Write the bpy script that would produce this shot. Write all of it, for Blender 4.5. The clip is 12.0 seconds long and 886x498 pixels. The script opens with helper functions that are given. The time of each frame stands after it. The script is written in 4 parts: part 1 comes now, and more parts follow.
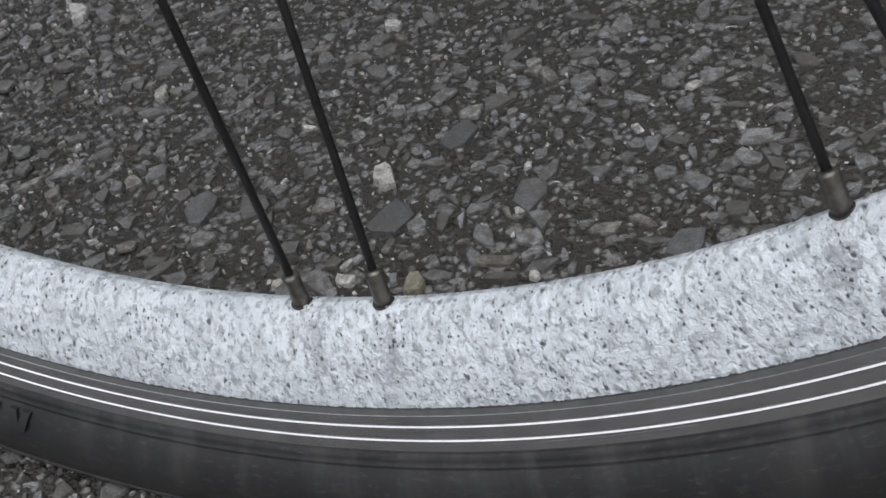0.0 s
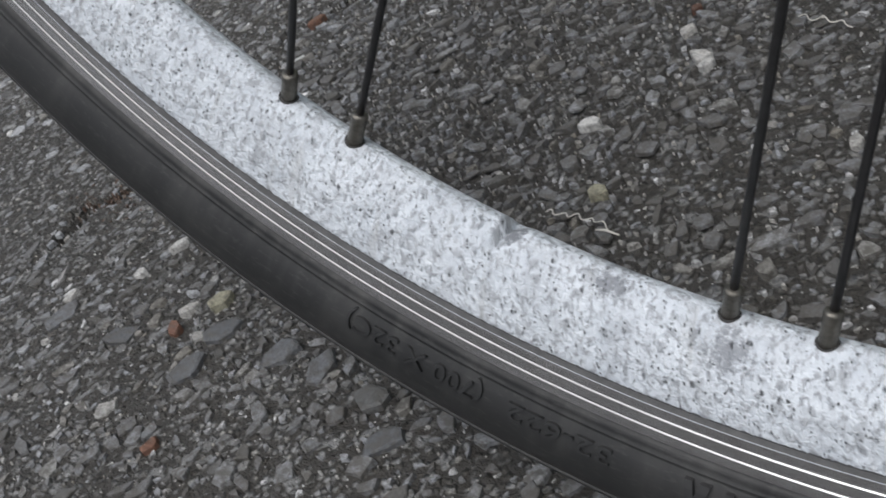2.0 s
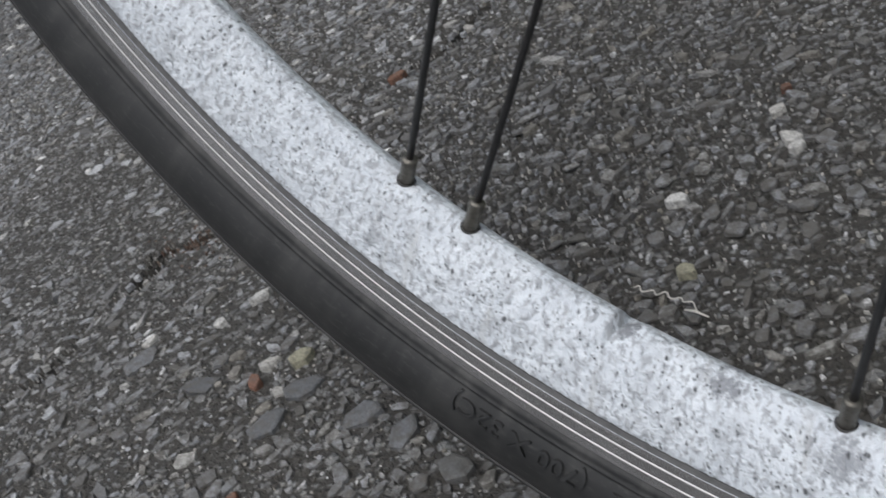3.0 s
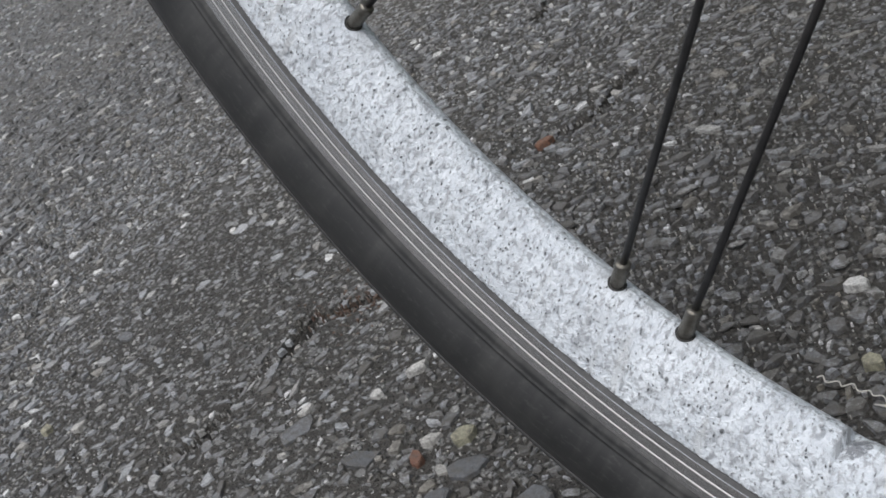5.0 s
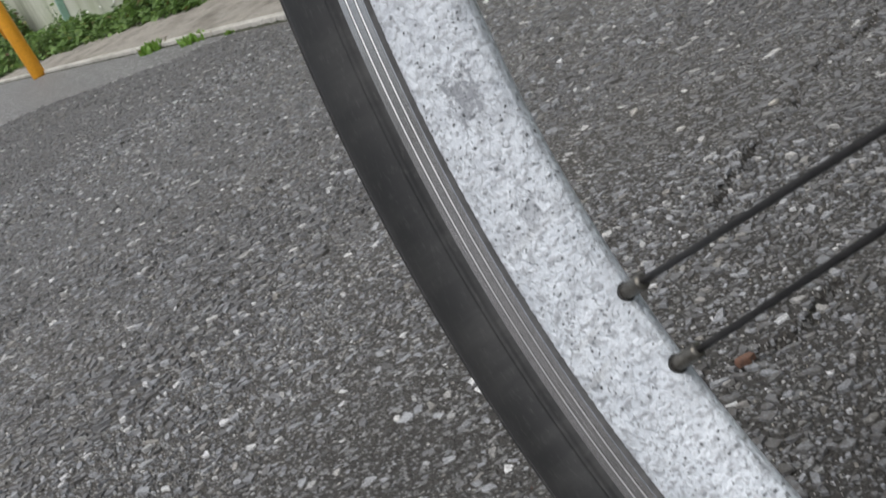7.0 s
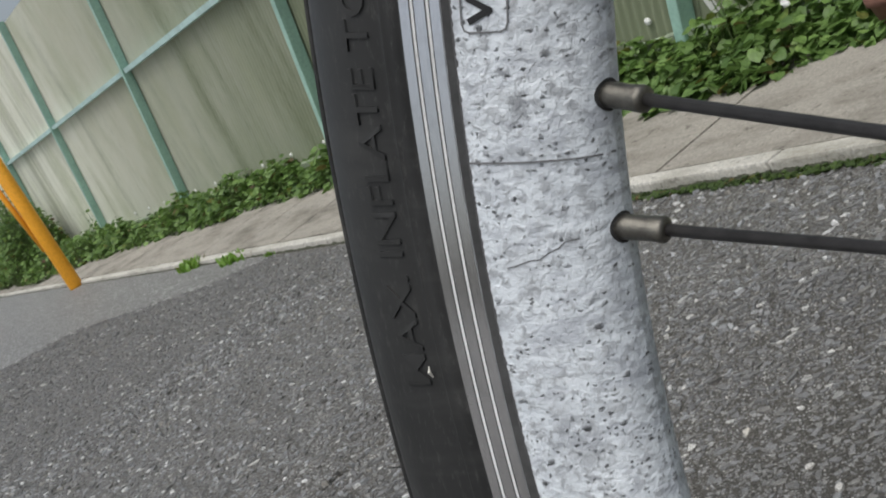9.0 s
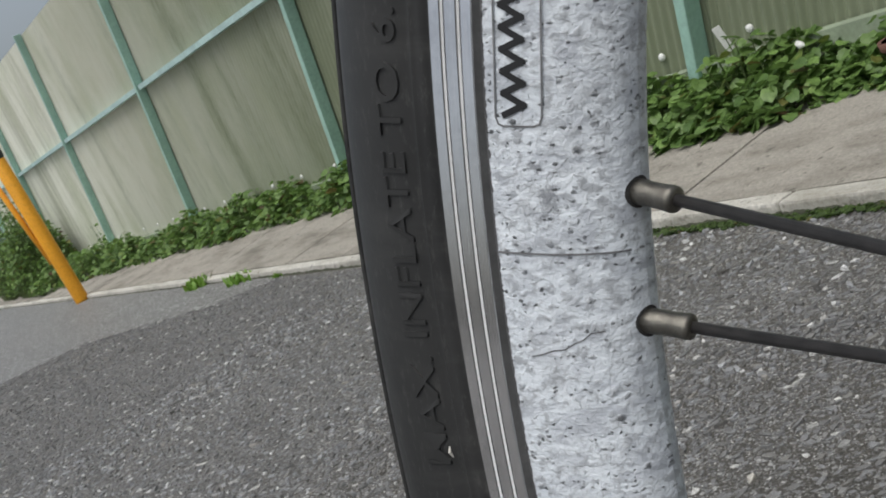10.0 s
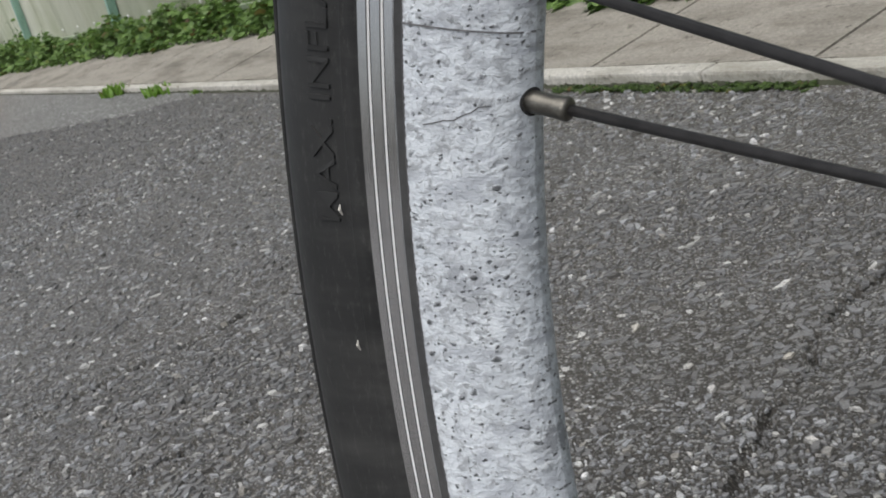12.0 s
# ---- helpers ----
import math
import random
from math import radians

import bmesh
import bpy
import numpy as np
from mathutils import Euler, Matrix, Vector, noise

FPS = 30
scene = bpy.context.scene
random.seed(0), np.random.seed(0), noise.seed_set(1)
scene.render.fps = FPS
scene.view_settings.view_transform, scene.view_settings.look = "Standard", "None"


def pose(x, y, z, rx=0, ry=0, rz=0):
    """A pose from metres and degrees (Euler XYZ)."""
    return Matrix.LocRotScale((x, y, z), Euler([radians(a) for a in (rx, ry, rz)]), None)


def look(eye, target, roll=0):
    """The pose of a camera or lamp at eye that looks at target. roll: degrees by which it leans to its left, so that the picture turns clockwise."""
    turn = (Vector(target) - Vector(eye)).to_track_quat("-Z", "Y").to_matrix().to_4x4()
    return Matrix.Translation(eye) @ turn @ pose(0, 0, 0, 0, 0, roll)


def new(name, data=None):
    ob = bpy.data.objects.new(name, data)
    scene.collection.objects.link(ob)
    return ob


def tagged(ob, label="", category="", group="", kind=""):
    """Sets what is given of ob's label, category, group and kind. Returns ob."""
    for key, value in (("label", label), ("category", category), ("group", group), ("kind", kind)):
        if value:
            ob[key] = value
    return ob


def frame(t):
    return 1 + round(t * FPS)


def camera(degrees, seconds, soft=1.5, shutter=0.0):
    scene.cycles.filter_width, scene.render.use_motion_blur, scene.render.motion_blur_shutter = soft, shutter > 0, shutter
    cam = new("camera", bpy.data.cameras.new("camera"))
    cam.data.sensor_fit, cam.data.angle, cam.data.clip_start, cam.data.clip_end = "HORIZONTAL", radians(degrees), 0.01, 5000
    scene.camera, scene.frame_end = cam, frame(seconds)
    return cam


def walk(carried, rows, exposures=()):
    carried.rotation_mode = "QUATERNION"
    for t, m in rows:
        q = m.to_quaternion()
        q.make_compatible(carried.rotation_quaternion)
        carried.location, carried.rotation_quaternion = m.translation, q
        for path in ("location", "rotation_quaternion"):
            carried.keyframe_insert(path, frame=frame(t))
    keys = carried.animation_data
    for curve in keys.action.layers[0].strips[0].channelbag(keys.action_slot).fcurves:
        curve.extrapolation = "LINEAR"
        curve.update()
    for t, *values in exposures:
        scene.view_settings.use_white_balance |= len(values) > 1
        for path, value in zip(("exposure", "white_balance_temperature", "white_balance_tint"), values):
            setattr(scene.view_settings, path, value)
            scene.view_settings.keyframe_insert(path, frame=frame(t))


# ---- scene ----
# ---- camera ----
cam = camera(40.96, 12.0, soft=1.5, shutter=0.25)
cam.data.dof.use_dof = True
cam.data.dof.focus_distance = 0.285
cam.data.dof.aperture_fstop = 122.0
PATH = [
    (0.0, 0.1422, -0.2057, 0.2147, 49.023, 11.833, 19.457),
    (0.5, 0.1347, -0.2080, 0.2147, 48.846, 12.093, 19.994),
    (1.0, 0.0964, -0.2063, 0.2172, 49.486, 16.103, 22.557),
    (1.5, 0.0484, -0.2038, 0.2157, 51.283, 22.353, 27.571),
    (2.0, 0.0168, -0.2037, 0.2205, 54.932, 25.229, 31.925),
    (2.5, 0.0126, -0.2050, 0.2275, 56.118, 24.960, 33.241),
    (3.0, 0.0068, -0.2066, 0.2378, 58.121, 24.124, 35.341),
    (3.5, -0.0092, -0.2086, 0.2496, 60.889, 26.126, 38.286),
    (3.7, -0.0075, -0.2108, 0.2523, 61.526, 26.199, 38.299),
    (5.3, -0.0182, -0.2092, 0.2587, 62.363, 25.838, 41.254),
    (5.5, -0.0208, -0.2104, 0.2591, 62.347, 25.866, 41.750),
    (6.0, -0.0267, -0.2098, 0.2691, 63.046, 25.235, 42.084),
    (6.5, -0.0528, -0.2038, 0.2991, 67.028, 25.096, 44.077),
    (7.0, -0.0730, -0.1913, 0.3152, 69.629, 25.128, 46.161),
    (7.2, -0.0795, -0.1852, 0.3245, 70.324, 25.483, 46.294),
    (8.8, -0.1564, -0.1178, 0.4426, 76.630, 27.364, 47.357),
    (9.0, -0.1588, -0.1069, 0.4420, 77.997, 27.968, 46.850),
    (9.5, -0.1632, -0.1045, 0.4509, 79.489, 26.482, 47.816),
    (10.0, -0.1578, -0.1058, 0.4519, 79.506, 26.193, 47.604),
    (10.5, -0.1553, -0.1097, 0.4454, 76.470, 24.716, 46.455),
    (11.0, -0.1552, -0.1079, 0.4385, 73.447, 22.645, 45.716),
    (11.5, -0.1544, -0.1103, 0.4381, 72.666, 21.531, 45.787),
    (12.0, -0.1444, -0.1181, 0.4428, 71.034, 19.113, 45.154),
]
EXPOSURES = [(0.0, 0.24, 6200, 9), (2.5, 0.32, 6200, 9), (3.5, 0.36, 6200, 9), (7.0, 0.44, 6300, 9), (9.0, 0.47, 6350, 7), (12.0, 0.46, 6350, 8)]
walk(cam, [(t, pose(x, y, z, rx, ry, rz)) for t, x, y, z, rx, ry, rz in PATH], EXPOSURES)

# ---- world and sun: a bright overcast sky ----
SUN_ELEVATION, SUN_AZIMUTH = radians(66), radians(165)
world = bpy.data.worlds.new("overcast_sky")
world.use_nodes = True
scene.world = world
wt = world.node_tree
sky = wt.nodes.new("ShaderNodeTexSky")
sky.sky_type = "NISHITA"
sky.sun_disc = False
sky.sun_elevation = SUN_ELEVATION
sky.sun_rotation = SUN_AZIMUTH
sky.air_density = 1.0
sky.dust_density = 6.0
sky.ozone_density = 1.0
grey = wt.nodes.new("ShaderNodeHueSaturation")
grey.inputs["Saturation"].default_value = 0.5
wt.links.new(sky.outputs["Color"], grey.inputs["Color"])
wt.links.new(grey.outputs["Color"], wt.nodes["Background"].inputs["Color"])
wt.nodes["Background"].inputs["Strength"].default_value = 0.10
lamp = bpy.data.lights.new("sun", "SUN")
lamp.energy = 0.9
lamp.angle = radians(40)
lamp.color = (1.0, 0.98, 0.95)
sun = new("sun", lamp)
sun_way = Vector((math.sin(SUN_AZIMUTH) * math.cos(SUN_ELEVATION), math.cos(SUN_AZIMUTH) * math.cos(SUN_ELEVATION), math.sin(SUN_ELEVATION)))
sun.matrix_world = look(sun_way * 30, (0, 0, 0))


# ---- materials ----
def material(name):
    m = bpy.data.materials.new(name)
    m.use_nodes = True
    return m, m.node_tree, m.node_tree.nodes["Principled BSDF"]


def nd(tree, kind, **given):
    """A node; inputs by name with _ for a space, or properties; a socket as value is linked."""
    n = tree.nodes.new("ShaderNode" + kind)
    for key, value in given.items():
        if key.startswith("p_"):
            if key == "p_operation":
                n.operation = value
            elif key == "p_blend":
                n.data_type, n.blend_type = "RGBA", value
            elif key == "p_feature":
                n.feature = value
            elif key == "p_uv":
                n.uv_map = value
            elif key == "p_dims":
                n.noise_dimensions = value
            elif key == "p_clamp":
                n.use_clamp = value
            continue
        socket = n.inputs[int(key[1:])] if key[0] == "i" and key[1:].isdigit() else n.inputs[key.replace("_", " ")]
        if isinstance(value, bpy.types.NodeSocket):
            tree.links.new(value, socket)
        else:
            socket.default_value = value
    return n


def ramp(tree, source, stops, smooth=False):
    r = tree.nodes.new("ShaderNodeValToRGB")
    r.color_ramp.interpolation = "EASE" if smooth else "LINEAR"
    while len(r.color_ramp.elements) < len(stops):
        r.color_ramp.elements.new(0.5)
    for element, (at, colour) in zip(r.color_ramp.elements, stops):
        element.position = at
        element.color = (*colour, 1) if len(colour) == 3 else colour
    tree.links.new(source, r.inputs[0])
    return r.outputs[0]


def mixed(tree, factor, a, b, blend="MIX"):
    m = nd(tree, "Mix", p_blend=blend)
    for socket, value in zip((m.inputs[0], m.inputs[6], m.inputs[7]), (factor, a, b)):
        if isinstance(value, bpy.types.NodeSocket):
            tree.links.new(value, socket)
        elif isinstance(value, tuple):
            socket.default_value = (*value, 1)
        else:
            socket.default_value = value
    return m.outputs[2]


def maths(tree, op, a, b=0.0, clamp=False):
    return nd(tree, "Math", p_operation=op, p_clamp=clamp, i0=a, i1=b).outputs[0]


def bump(tree, bsdf, height, strength=0.5, distance=0.001, under=None):
    b = nd(tree, "Bump", Strength=strength, Distance=distance, Height=height)
    if under is not None:
        tree.links.new(under, b.inputs["Normal"])
    tree.links.new(b.outputs[0], bsdf.inputs["Normal"])
    return b.outputs[0]


def g3(v):
    return (v, v, v)


BARE_FROM = 0.0241


# scuffed places on the paint: arc from the lowest point, distance from the nose, half length, half width, depth of grey
SCUFFS = ((0.3972, 0.0105, 0.0075, 0.0055, 0.85), (0.3654, 0.0095, 0.0050, 0.0035, 0.6), (0.5714, 0.0140, 0.0030, 0.0022, 0.8), (0.5774, 0.0157, 0.0010, 0.0016, 0.9),
          (-0.0217, 0.0099, 0.0028, 0.0080, 0.5), (-0.0393, 0.0115, 0.0030, 0.0075, 0.55), (-0.1315, 0.0101, 0.0040, 0.0060, 0.55), (0.1272, 0.0036, 0.0055, 0.0030, 0.85), (0.1530, 0.0012, 0.0034, 0.0024, 1.0),
          (0.0990, 0.0085, 0.0048, 0.0055, 0.75), (0.2185, 0.0169, 0.0022, 0.0060, 0.5), (0.5180, 0.0133, 0.0060, 0.0050, 0.4), (0.4901, 0.0016, 0.0030, 0.0022, 0.8))


def pits(t, place, scale, share, small, large):
    """Round holes, one to a cell at most, each with a size of its own: 1 in the hole, soft at its rim."""
    cell = nd(t, "TexVoronoi", Vector=place, Scale=scale)
    pick = nd(t, "SeparateXYZ", Vector=cell.outputs["Color"])
    size = maths(t, "ADD", maths(t, "MULTIPLY", maths(t, "POWER", pick.outputs[1], 2.0), large - small), small)
    depth = maths(t, "SUBTRACT", 1.0, maths(t, "DIVIDE", cell.outputs["Distance"], size), True)
    there = maths(t, "MULTIPLY", maths(t, "LESS_THAN", pick.outputs[0], share), maths(t, "ADD", maths(t, "MULTIPLY", pick.outputs[2], 0.45), 0.55))
    return maths(t, "MULTIPLY", ramp(t, depth, [(0.0, g3(0)), (0.7, g3(1))], True), there)


def make_white_paint():
    """Old white coating on the rim: chalky, lumpy, pitted, scuffed, peeled at its outer edge."""
    m, t, b = material("pitted_white_paint")
    uv = nd(t, "UVMap", p_uv="polar").outputs[0]
    sep = nd(t, "SeparateXYZ", Vector=uv)
    u, v = sep.outputs[0], sep.outputs[1]
    # the coat was brushed on more thickly at the valve side: 1 where it is coarse, 0 where it is smoother
    coarse_side = ramp(t, maths(t, "MULTIPLY", u, 1.6), [(0.0, g3(1.0)), (0.50, g3(1.0)), (0.76, g3(0.0))])
    slant = nd(t, "CombineXYZ", X=maths(t, "ADD", u, maths(t, "MULTIPLY", v, 0.14)), Y=maths(t, "MULTIPLY", v, 0.70)).outputs[0]
    sway = nd(t, "TexNoise", Vector=uv, Scale=700.0, Detail=3.0).outputs["Color"]
    bent = nd(t, "VectorMath", p_operation="ADD", i0=slant, i1=nd(t, "VectorMath", p_operation="MULTIPLY", i0=sway, i1=(0.0011, 0.0008, 0.0)).outputs[0]).outputs[0]
    tremble = nd(t, "TexNoise", Vector=uv, Scale=2600.0, Detail=4.0, Roughness=0.7).outputs["Color"]
    torn = nd(t, "VectorMath", p_operation="ADD", i0=bent, i1=nd(t, "VectorMath", p_operation="MULTIPLY", i0=tremble, i1=(0.0006, 0.0004, 0.0)).outputs[0]).outputs[0]
    lumps = nd(t, "TexNoise", Vector=uv, Scale=150.0, Detail=5.0, Roughness=0.6, Distortion=0.2).outputs[0]
    crumbs = nd(t, "TexNoise", Vector=bent, Scale=560.0, Detail=5.0, Roughness=0.62, Distortion=0.3).outputs[0]
    wide = nd(t, "TexNoise", Vector=uv, Scale=62.0, Detail=6.0, Roughness=0.68).outputs[0]
    white = mixed(t, ramp(t, wide, [(0.34, g3(0)), (0.64, g3(1))]), (0.60, 0.64, 0.685), (0.755, 0.795, 0.835))
    # grime that stays in the hollows between the lumps
    hollow = ramp(t, crumbs, [(0.37, g3(1)), (0.51, g3(0))], True)
    white = mixed(t, maths(t, "MULTIPLY", hollow, 0.75), white, (0.27, 0.28, 0.30))
    veil = maths(t, "ADD", maths(t, "MULTIPLY", lumps, 0.6), maths(t, "MULTIPLY", crumbs, 0.4))
    white = mixed(t, ramp(t, veil, [(0.38, g3(0.6)), (0.54, g3(0))]), white, (0.43, 0.45, 0.475))
    ripple = nd(t, "TexNoise", Vector=nd(t, "CombineXYZ", X=u, Y=maths(t, "MULTIPLY", v, 0.45)).outputs[0], Scale=250.0, Detail=6.0, Roughness=0.66, Distortion=0.6).outputs[0]
    smooth_side = maths(t, "SUBTRACT", 1.0, coarse_side)
    white = mixed(t, maths(t, "MULTIPLY", ramp(t, ripple, [(0.48, g3(0)), (0.62, g3(0.8))]), maths(t, "ADD", maths(t, "MULTIPLY", smooth_side, 0.8), 0.15)), white, (0.43, 0.455, 0.50))
    stain = nd(t, "TexNoise", Vector=nd(t, "CombineXYZ", X=maths(t, "ADD", u, maths(t, "MULTIPLY", v, 0.2)), Y=maths(t, "MULTIPLY", v, 0.16)).outputs[0], Scale=170.0, Detail=5.0, Roughness=0.6).outputs[0]
    white = mixed(t, maths(t, "MULTIPLY", ramp(t, stain, [(0.58, g3(0)), (0.72, g3(0.55))]), coarse_side), white, (0.46, 0.465, 0.46))
    ragged = maths(t, "MULTIPLY", maths(t, "SUBTRACT", nd(t, "TexNoise", Vector=uv, Scale=330.0, Detail=7.0, Roughness=0.8).outputs[0], 0.5), 5.5)
    for su, sv, lu, lv, grey_depth in SCUFFS:
        du = maths(t, "DIVIDE", maths(t, "SUBTRACT", u, su), lu)
        dv = maths(t, "DIVIDE", maths(t, "SUBTRACT", v, sv), lv)
        far = maths(t, "ADD", maths(t, "SQRT", maths(t, "ADD", maths(t, "MULTIPLY", du, du), maths(t, "MULTIPLY", dv, dv))), ragged)
        white = mixed(t, maths(t, "MULTIPLY", ramp(t, far, [(0.45, g3(1)), (1.25, g3(0))]), grey_depth), white, (0.23, 0.24, 0.26))
    # holes in the coat: a crowd of them in one pocked place, otherwise in loose drifts
    pu, pv = maths(t, "DIVIDE", maths(t, "SUBTRACT", u, 0.510), 0.030), maths(t, "DIVIDE", maths(t, "SUBTRACT", v, 0.006), 0.011)
    pocked = ramp(t, maths(t, "SQRT", maths(t, "ADD", maths(t, "MULTIPLY", pu, pu), maths(t, "MULTIPLY", pv, pv))), [(0.3, g3(0.75)), (1.0, g3(0.0))])
    drift = nd(t, "TexNoise", Vector=uv, Scale=95.0, Detail=3.0).outputs[0]
    crowd = maths(t, "ADD", maths(t, "ADD", pocked, maths(t, "MULTIPLY", coarse_side, 0.10)), maths(t, "MULTIPLY", maths(t, "SUBTRACT", drift, 0.5), 1.4))
    deep = pits(t, torn, 560.0, maths(t, "ADD", crowd, 0.36), 0.08, 0.40)
    fine = pits(t, torn, 1150.0, maths(t, "ADD", crowd, 0.68), 0.14, 0.46)
    shallow = pits(t, torn, 340.0, maths(t, "ADD", crowd, 0.34), 0.10, 0.48)
    white = mixed(t, maths(t, "MULTIPLY", shallow, 0.5), white, (0.33, 0.34, 0.36))
    holes = maths(t, "MAXIMUM", deep, fine)
    white = mixed(t, maths(t, "MULTIPLY", holes, 0.88), white, (0.075, 0.077, 0.08))
    edge = maths(t, "ADD", v, maths(t, "MULTIPLY", nd(t, "TexNoise", Vector=uv, Scale=600.0, Detail=5.0, Roughness=0.7).outputs[0], 0.0016))
    bare = maths(t, "GREATER_THAN", edge, BARE_FROM)
    colour = mixed(t, bare, white, (0.085, 0.085, 0.088))
    t.links.new(colour, b.inputs["Base Color"])
    t.links.new(ramp(t, crumbs, [(0.2, g3(0.36)), (0.8, g3(0.58))]), b.inputs["Roughness"])
    height = maths(t, "ADD", maths(t, "MULTIPLY", lumps, 0.9), maths(t, "MULTIPLY", crumbs, 0.75))
    grainy = nd(t, "TexNoise", Vector=uv, Scale=780.0, Detail=4.0, Roughness=0.6, Distortion=0.5).outputs[0]
    height = maths(t, "ADD", maths(t, "ADD", height, maths(t, "MULTIPLY", ripple, 0.16)), maths(t, "MULTIPLY", grainy, 0.4))
    height = maths(t, "MULTIPLY", height, maths(t, "ADD", maths(t, "MULTIPLY", coarse_side, 0.55), 0.45))
    height = maths(t, "SUBTRACT", height, maths(t, "MULTIPLY", maths(t, "ADD", holes, shallow), 0.4))
    height = maths(t, "SUBTRACT", height, maths(t, "MULTIPLY", bare, 0.4))
    bump(t, b, height, 1.0, 0.0013)
    return m


def make_metal(name, colour, rough, scratch=0.25, metal=1.0, grey_arc=False):
    m, t, b = material(name)
    uv = nd(t, "UVMap", p_uv="polar").outputs[0]
    lines = nd(t, "TexNoise", Vector=nd(t, "VectorMath", p_operation="MULTIPLY", i0=uv, i1=(9.0, 3600.0, 1)).outputs[0], Scale=1.0, Detail=4.0, Roughness=0.7)
    dirt = nd(t, "TexNoise", Vector=uv, Scale=60.0, Detail=5.0, Roughness=0.7)
    c = mixed(t, ramp(t, lines.outputs[0], [(0.3, g3(0)), (0.7, g3(1))]), tuple(x * (1 - scratch) for x in colour), colour)
    c = mixed(t, ramp(t, dirt.outputs[0], [(0.5, g3(0)), (0.8, g3(0.5))]), c, tuple(x * 0.45 for x in colour))
    # greyer along one stretch of the arc
    if grey_arc:
        arc = nd(t, "SeparateXYZ", Vector=uv).outputs[0]
        c = mixed(t, ramp(t, maths(t, "ADD", arc, maths(t, "MULTIPLY", dirt.outputs[0], 0.03)), [(0.085, g3(0)), (0.13, g3(0.8)), (0.24, g3(0.85)), (0.36, g3(0.85)), (0.44, g3(0))]), c, g3(0.22))
    t.links.new(c, b.inputs["Base Color"])
    b.inputs["Metallic"].default_value = metal
    t.links.new(ramp(t, lines.outputs[0], [(0.25, g3(rough - 0.08)), (0.75, g3(rough + 0.1))]), b.inputs["Roughness"])
    bump(t, b, lines.outputs[0], 0.08, 0.0001)
    if metal > 0.5:
        tangent = nd(t, "Tangent")
        tangent.direction_type, tangent.uv_map = "UV_MAP", "polar"
        t.links.new(tangent.outputs[0], b.inputs["Tangent"])
        b.inputs["Anisotropic"].default_value = 0.75
        b.inputs["Anisotropic Rotation"].default_value = 0.25
    return m


def make_rubber(name, tone):
    m, t, b = material(name)
    uv = nd(t, "UVMap", p_uv="polar").outputs[0]
    co = nd(t, "TexCoord").outputs["Object"]
    dust = nd(t, "TexNoise", Vector=co, Scale=28.0, Detail=8.0, Roughness=0.65)
    streak = nd(t, "TexNoise", Vector=nd(t, "VectorMath", p_operation="MULTIPLY", i0=uv, i1=(130.0, 22.0, 1)).outputs[0], Scale=1.0, Detail=5.0, Roughness=0.6)
    c = mixed(t, ramp(t, dust.outputs[0], [(0.42, g3(0)), (0.75, g3(0.6))]), tuple(x * tone for x in (0.020, 0.0205, 0.0208)), tuple(x * tone for x in (0.075, 0.074, 0.073)))
    c = mixed(t, ramp(t, streak.outputs[0], [(0.48, g3(0)), (0.75, g3(0.5))]), c, (0.08, 0.078, 0.074))
    t.links.new(c, b.inputs["Base Color"])
    xyz = nd(t, "SeparateXYZ", Vector=co)
    radius = maths(t, "SQRT", maths(t, "ADD", maths(t, "MULTIPLY", xyz.outputs[0], xyz.outputs[0]), maths(t, "MULTIPLY", xyz.outputs[2], xyz.outputs[2])))
    radius = maths(t, "ADD", radius, maths(t, "MULTIPLY", maths(t, "SUBTRACT", dust.outputs[0], 0.5), 0.008))
    band = maths(t, "MULTIPLY", maths(t, "SUBTRACT", radius, 0.314), 36.0)
    c = mixed(t, ramp(t, band, [(0.0, g3(0)), (0.10, g3(0)), (0.16, g3(0.25)), (0.45, g3(0.3)), (0.66, g3(0.8)), (0.80, g3(0.7)), (0.86, g3(0.1))], True), c, tuple(x * tone for x in (0.052, 0.053, 0.053)))
    scuff = nd(t, "TexNoise", Vector=nd(t, "VectorMath", p_operation="MULTIPLY", i0=uv, i1=(260.0, 700.0, 1)).outputs[0], Scale=1.0, Detail=6.0, Roughness=0.75)
    c = mixed(t, ramp(t, scuff.outputs[0], [(0.54, g3(0)), (0.72, g3(0.6))]), c, (0.085, 0.083, 0.079))
    t.links.new(c, b.inputs["Base Color"])
    b.inputs["Roughness"].default_value = 0.54
    b.inputs["Specular IOR Level"].default_value = 0.5
    fine = nd(t, "TexNoise", Vector=co, Scale=900.0, Detail=3.0)
    bump(t, b, fine.outputs[0], 0.12, 0.0003)
    return m


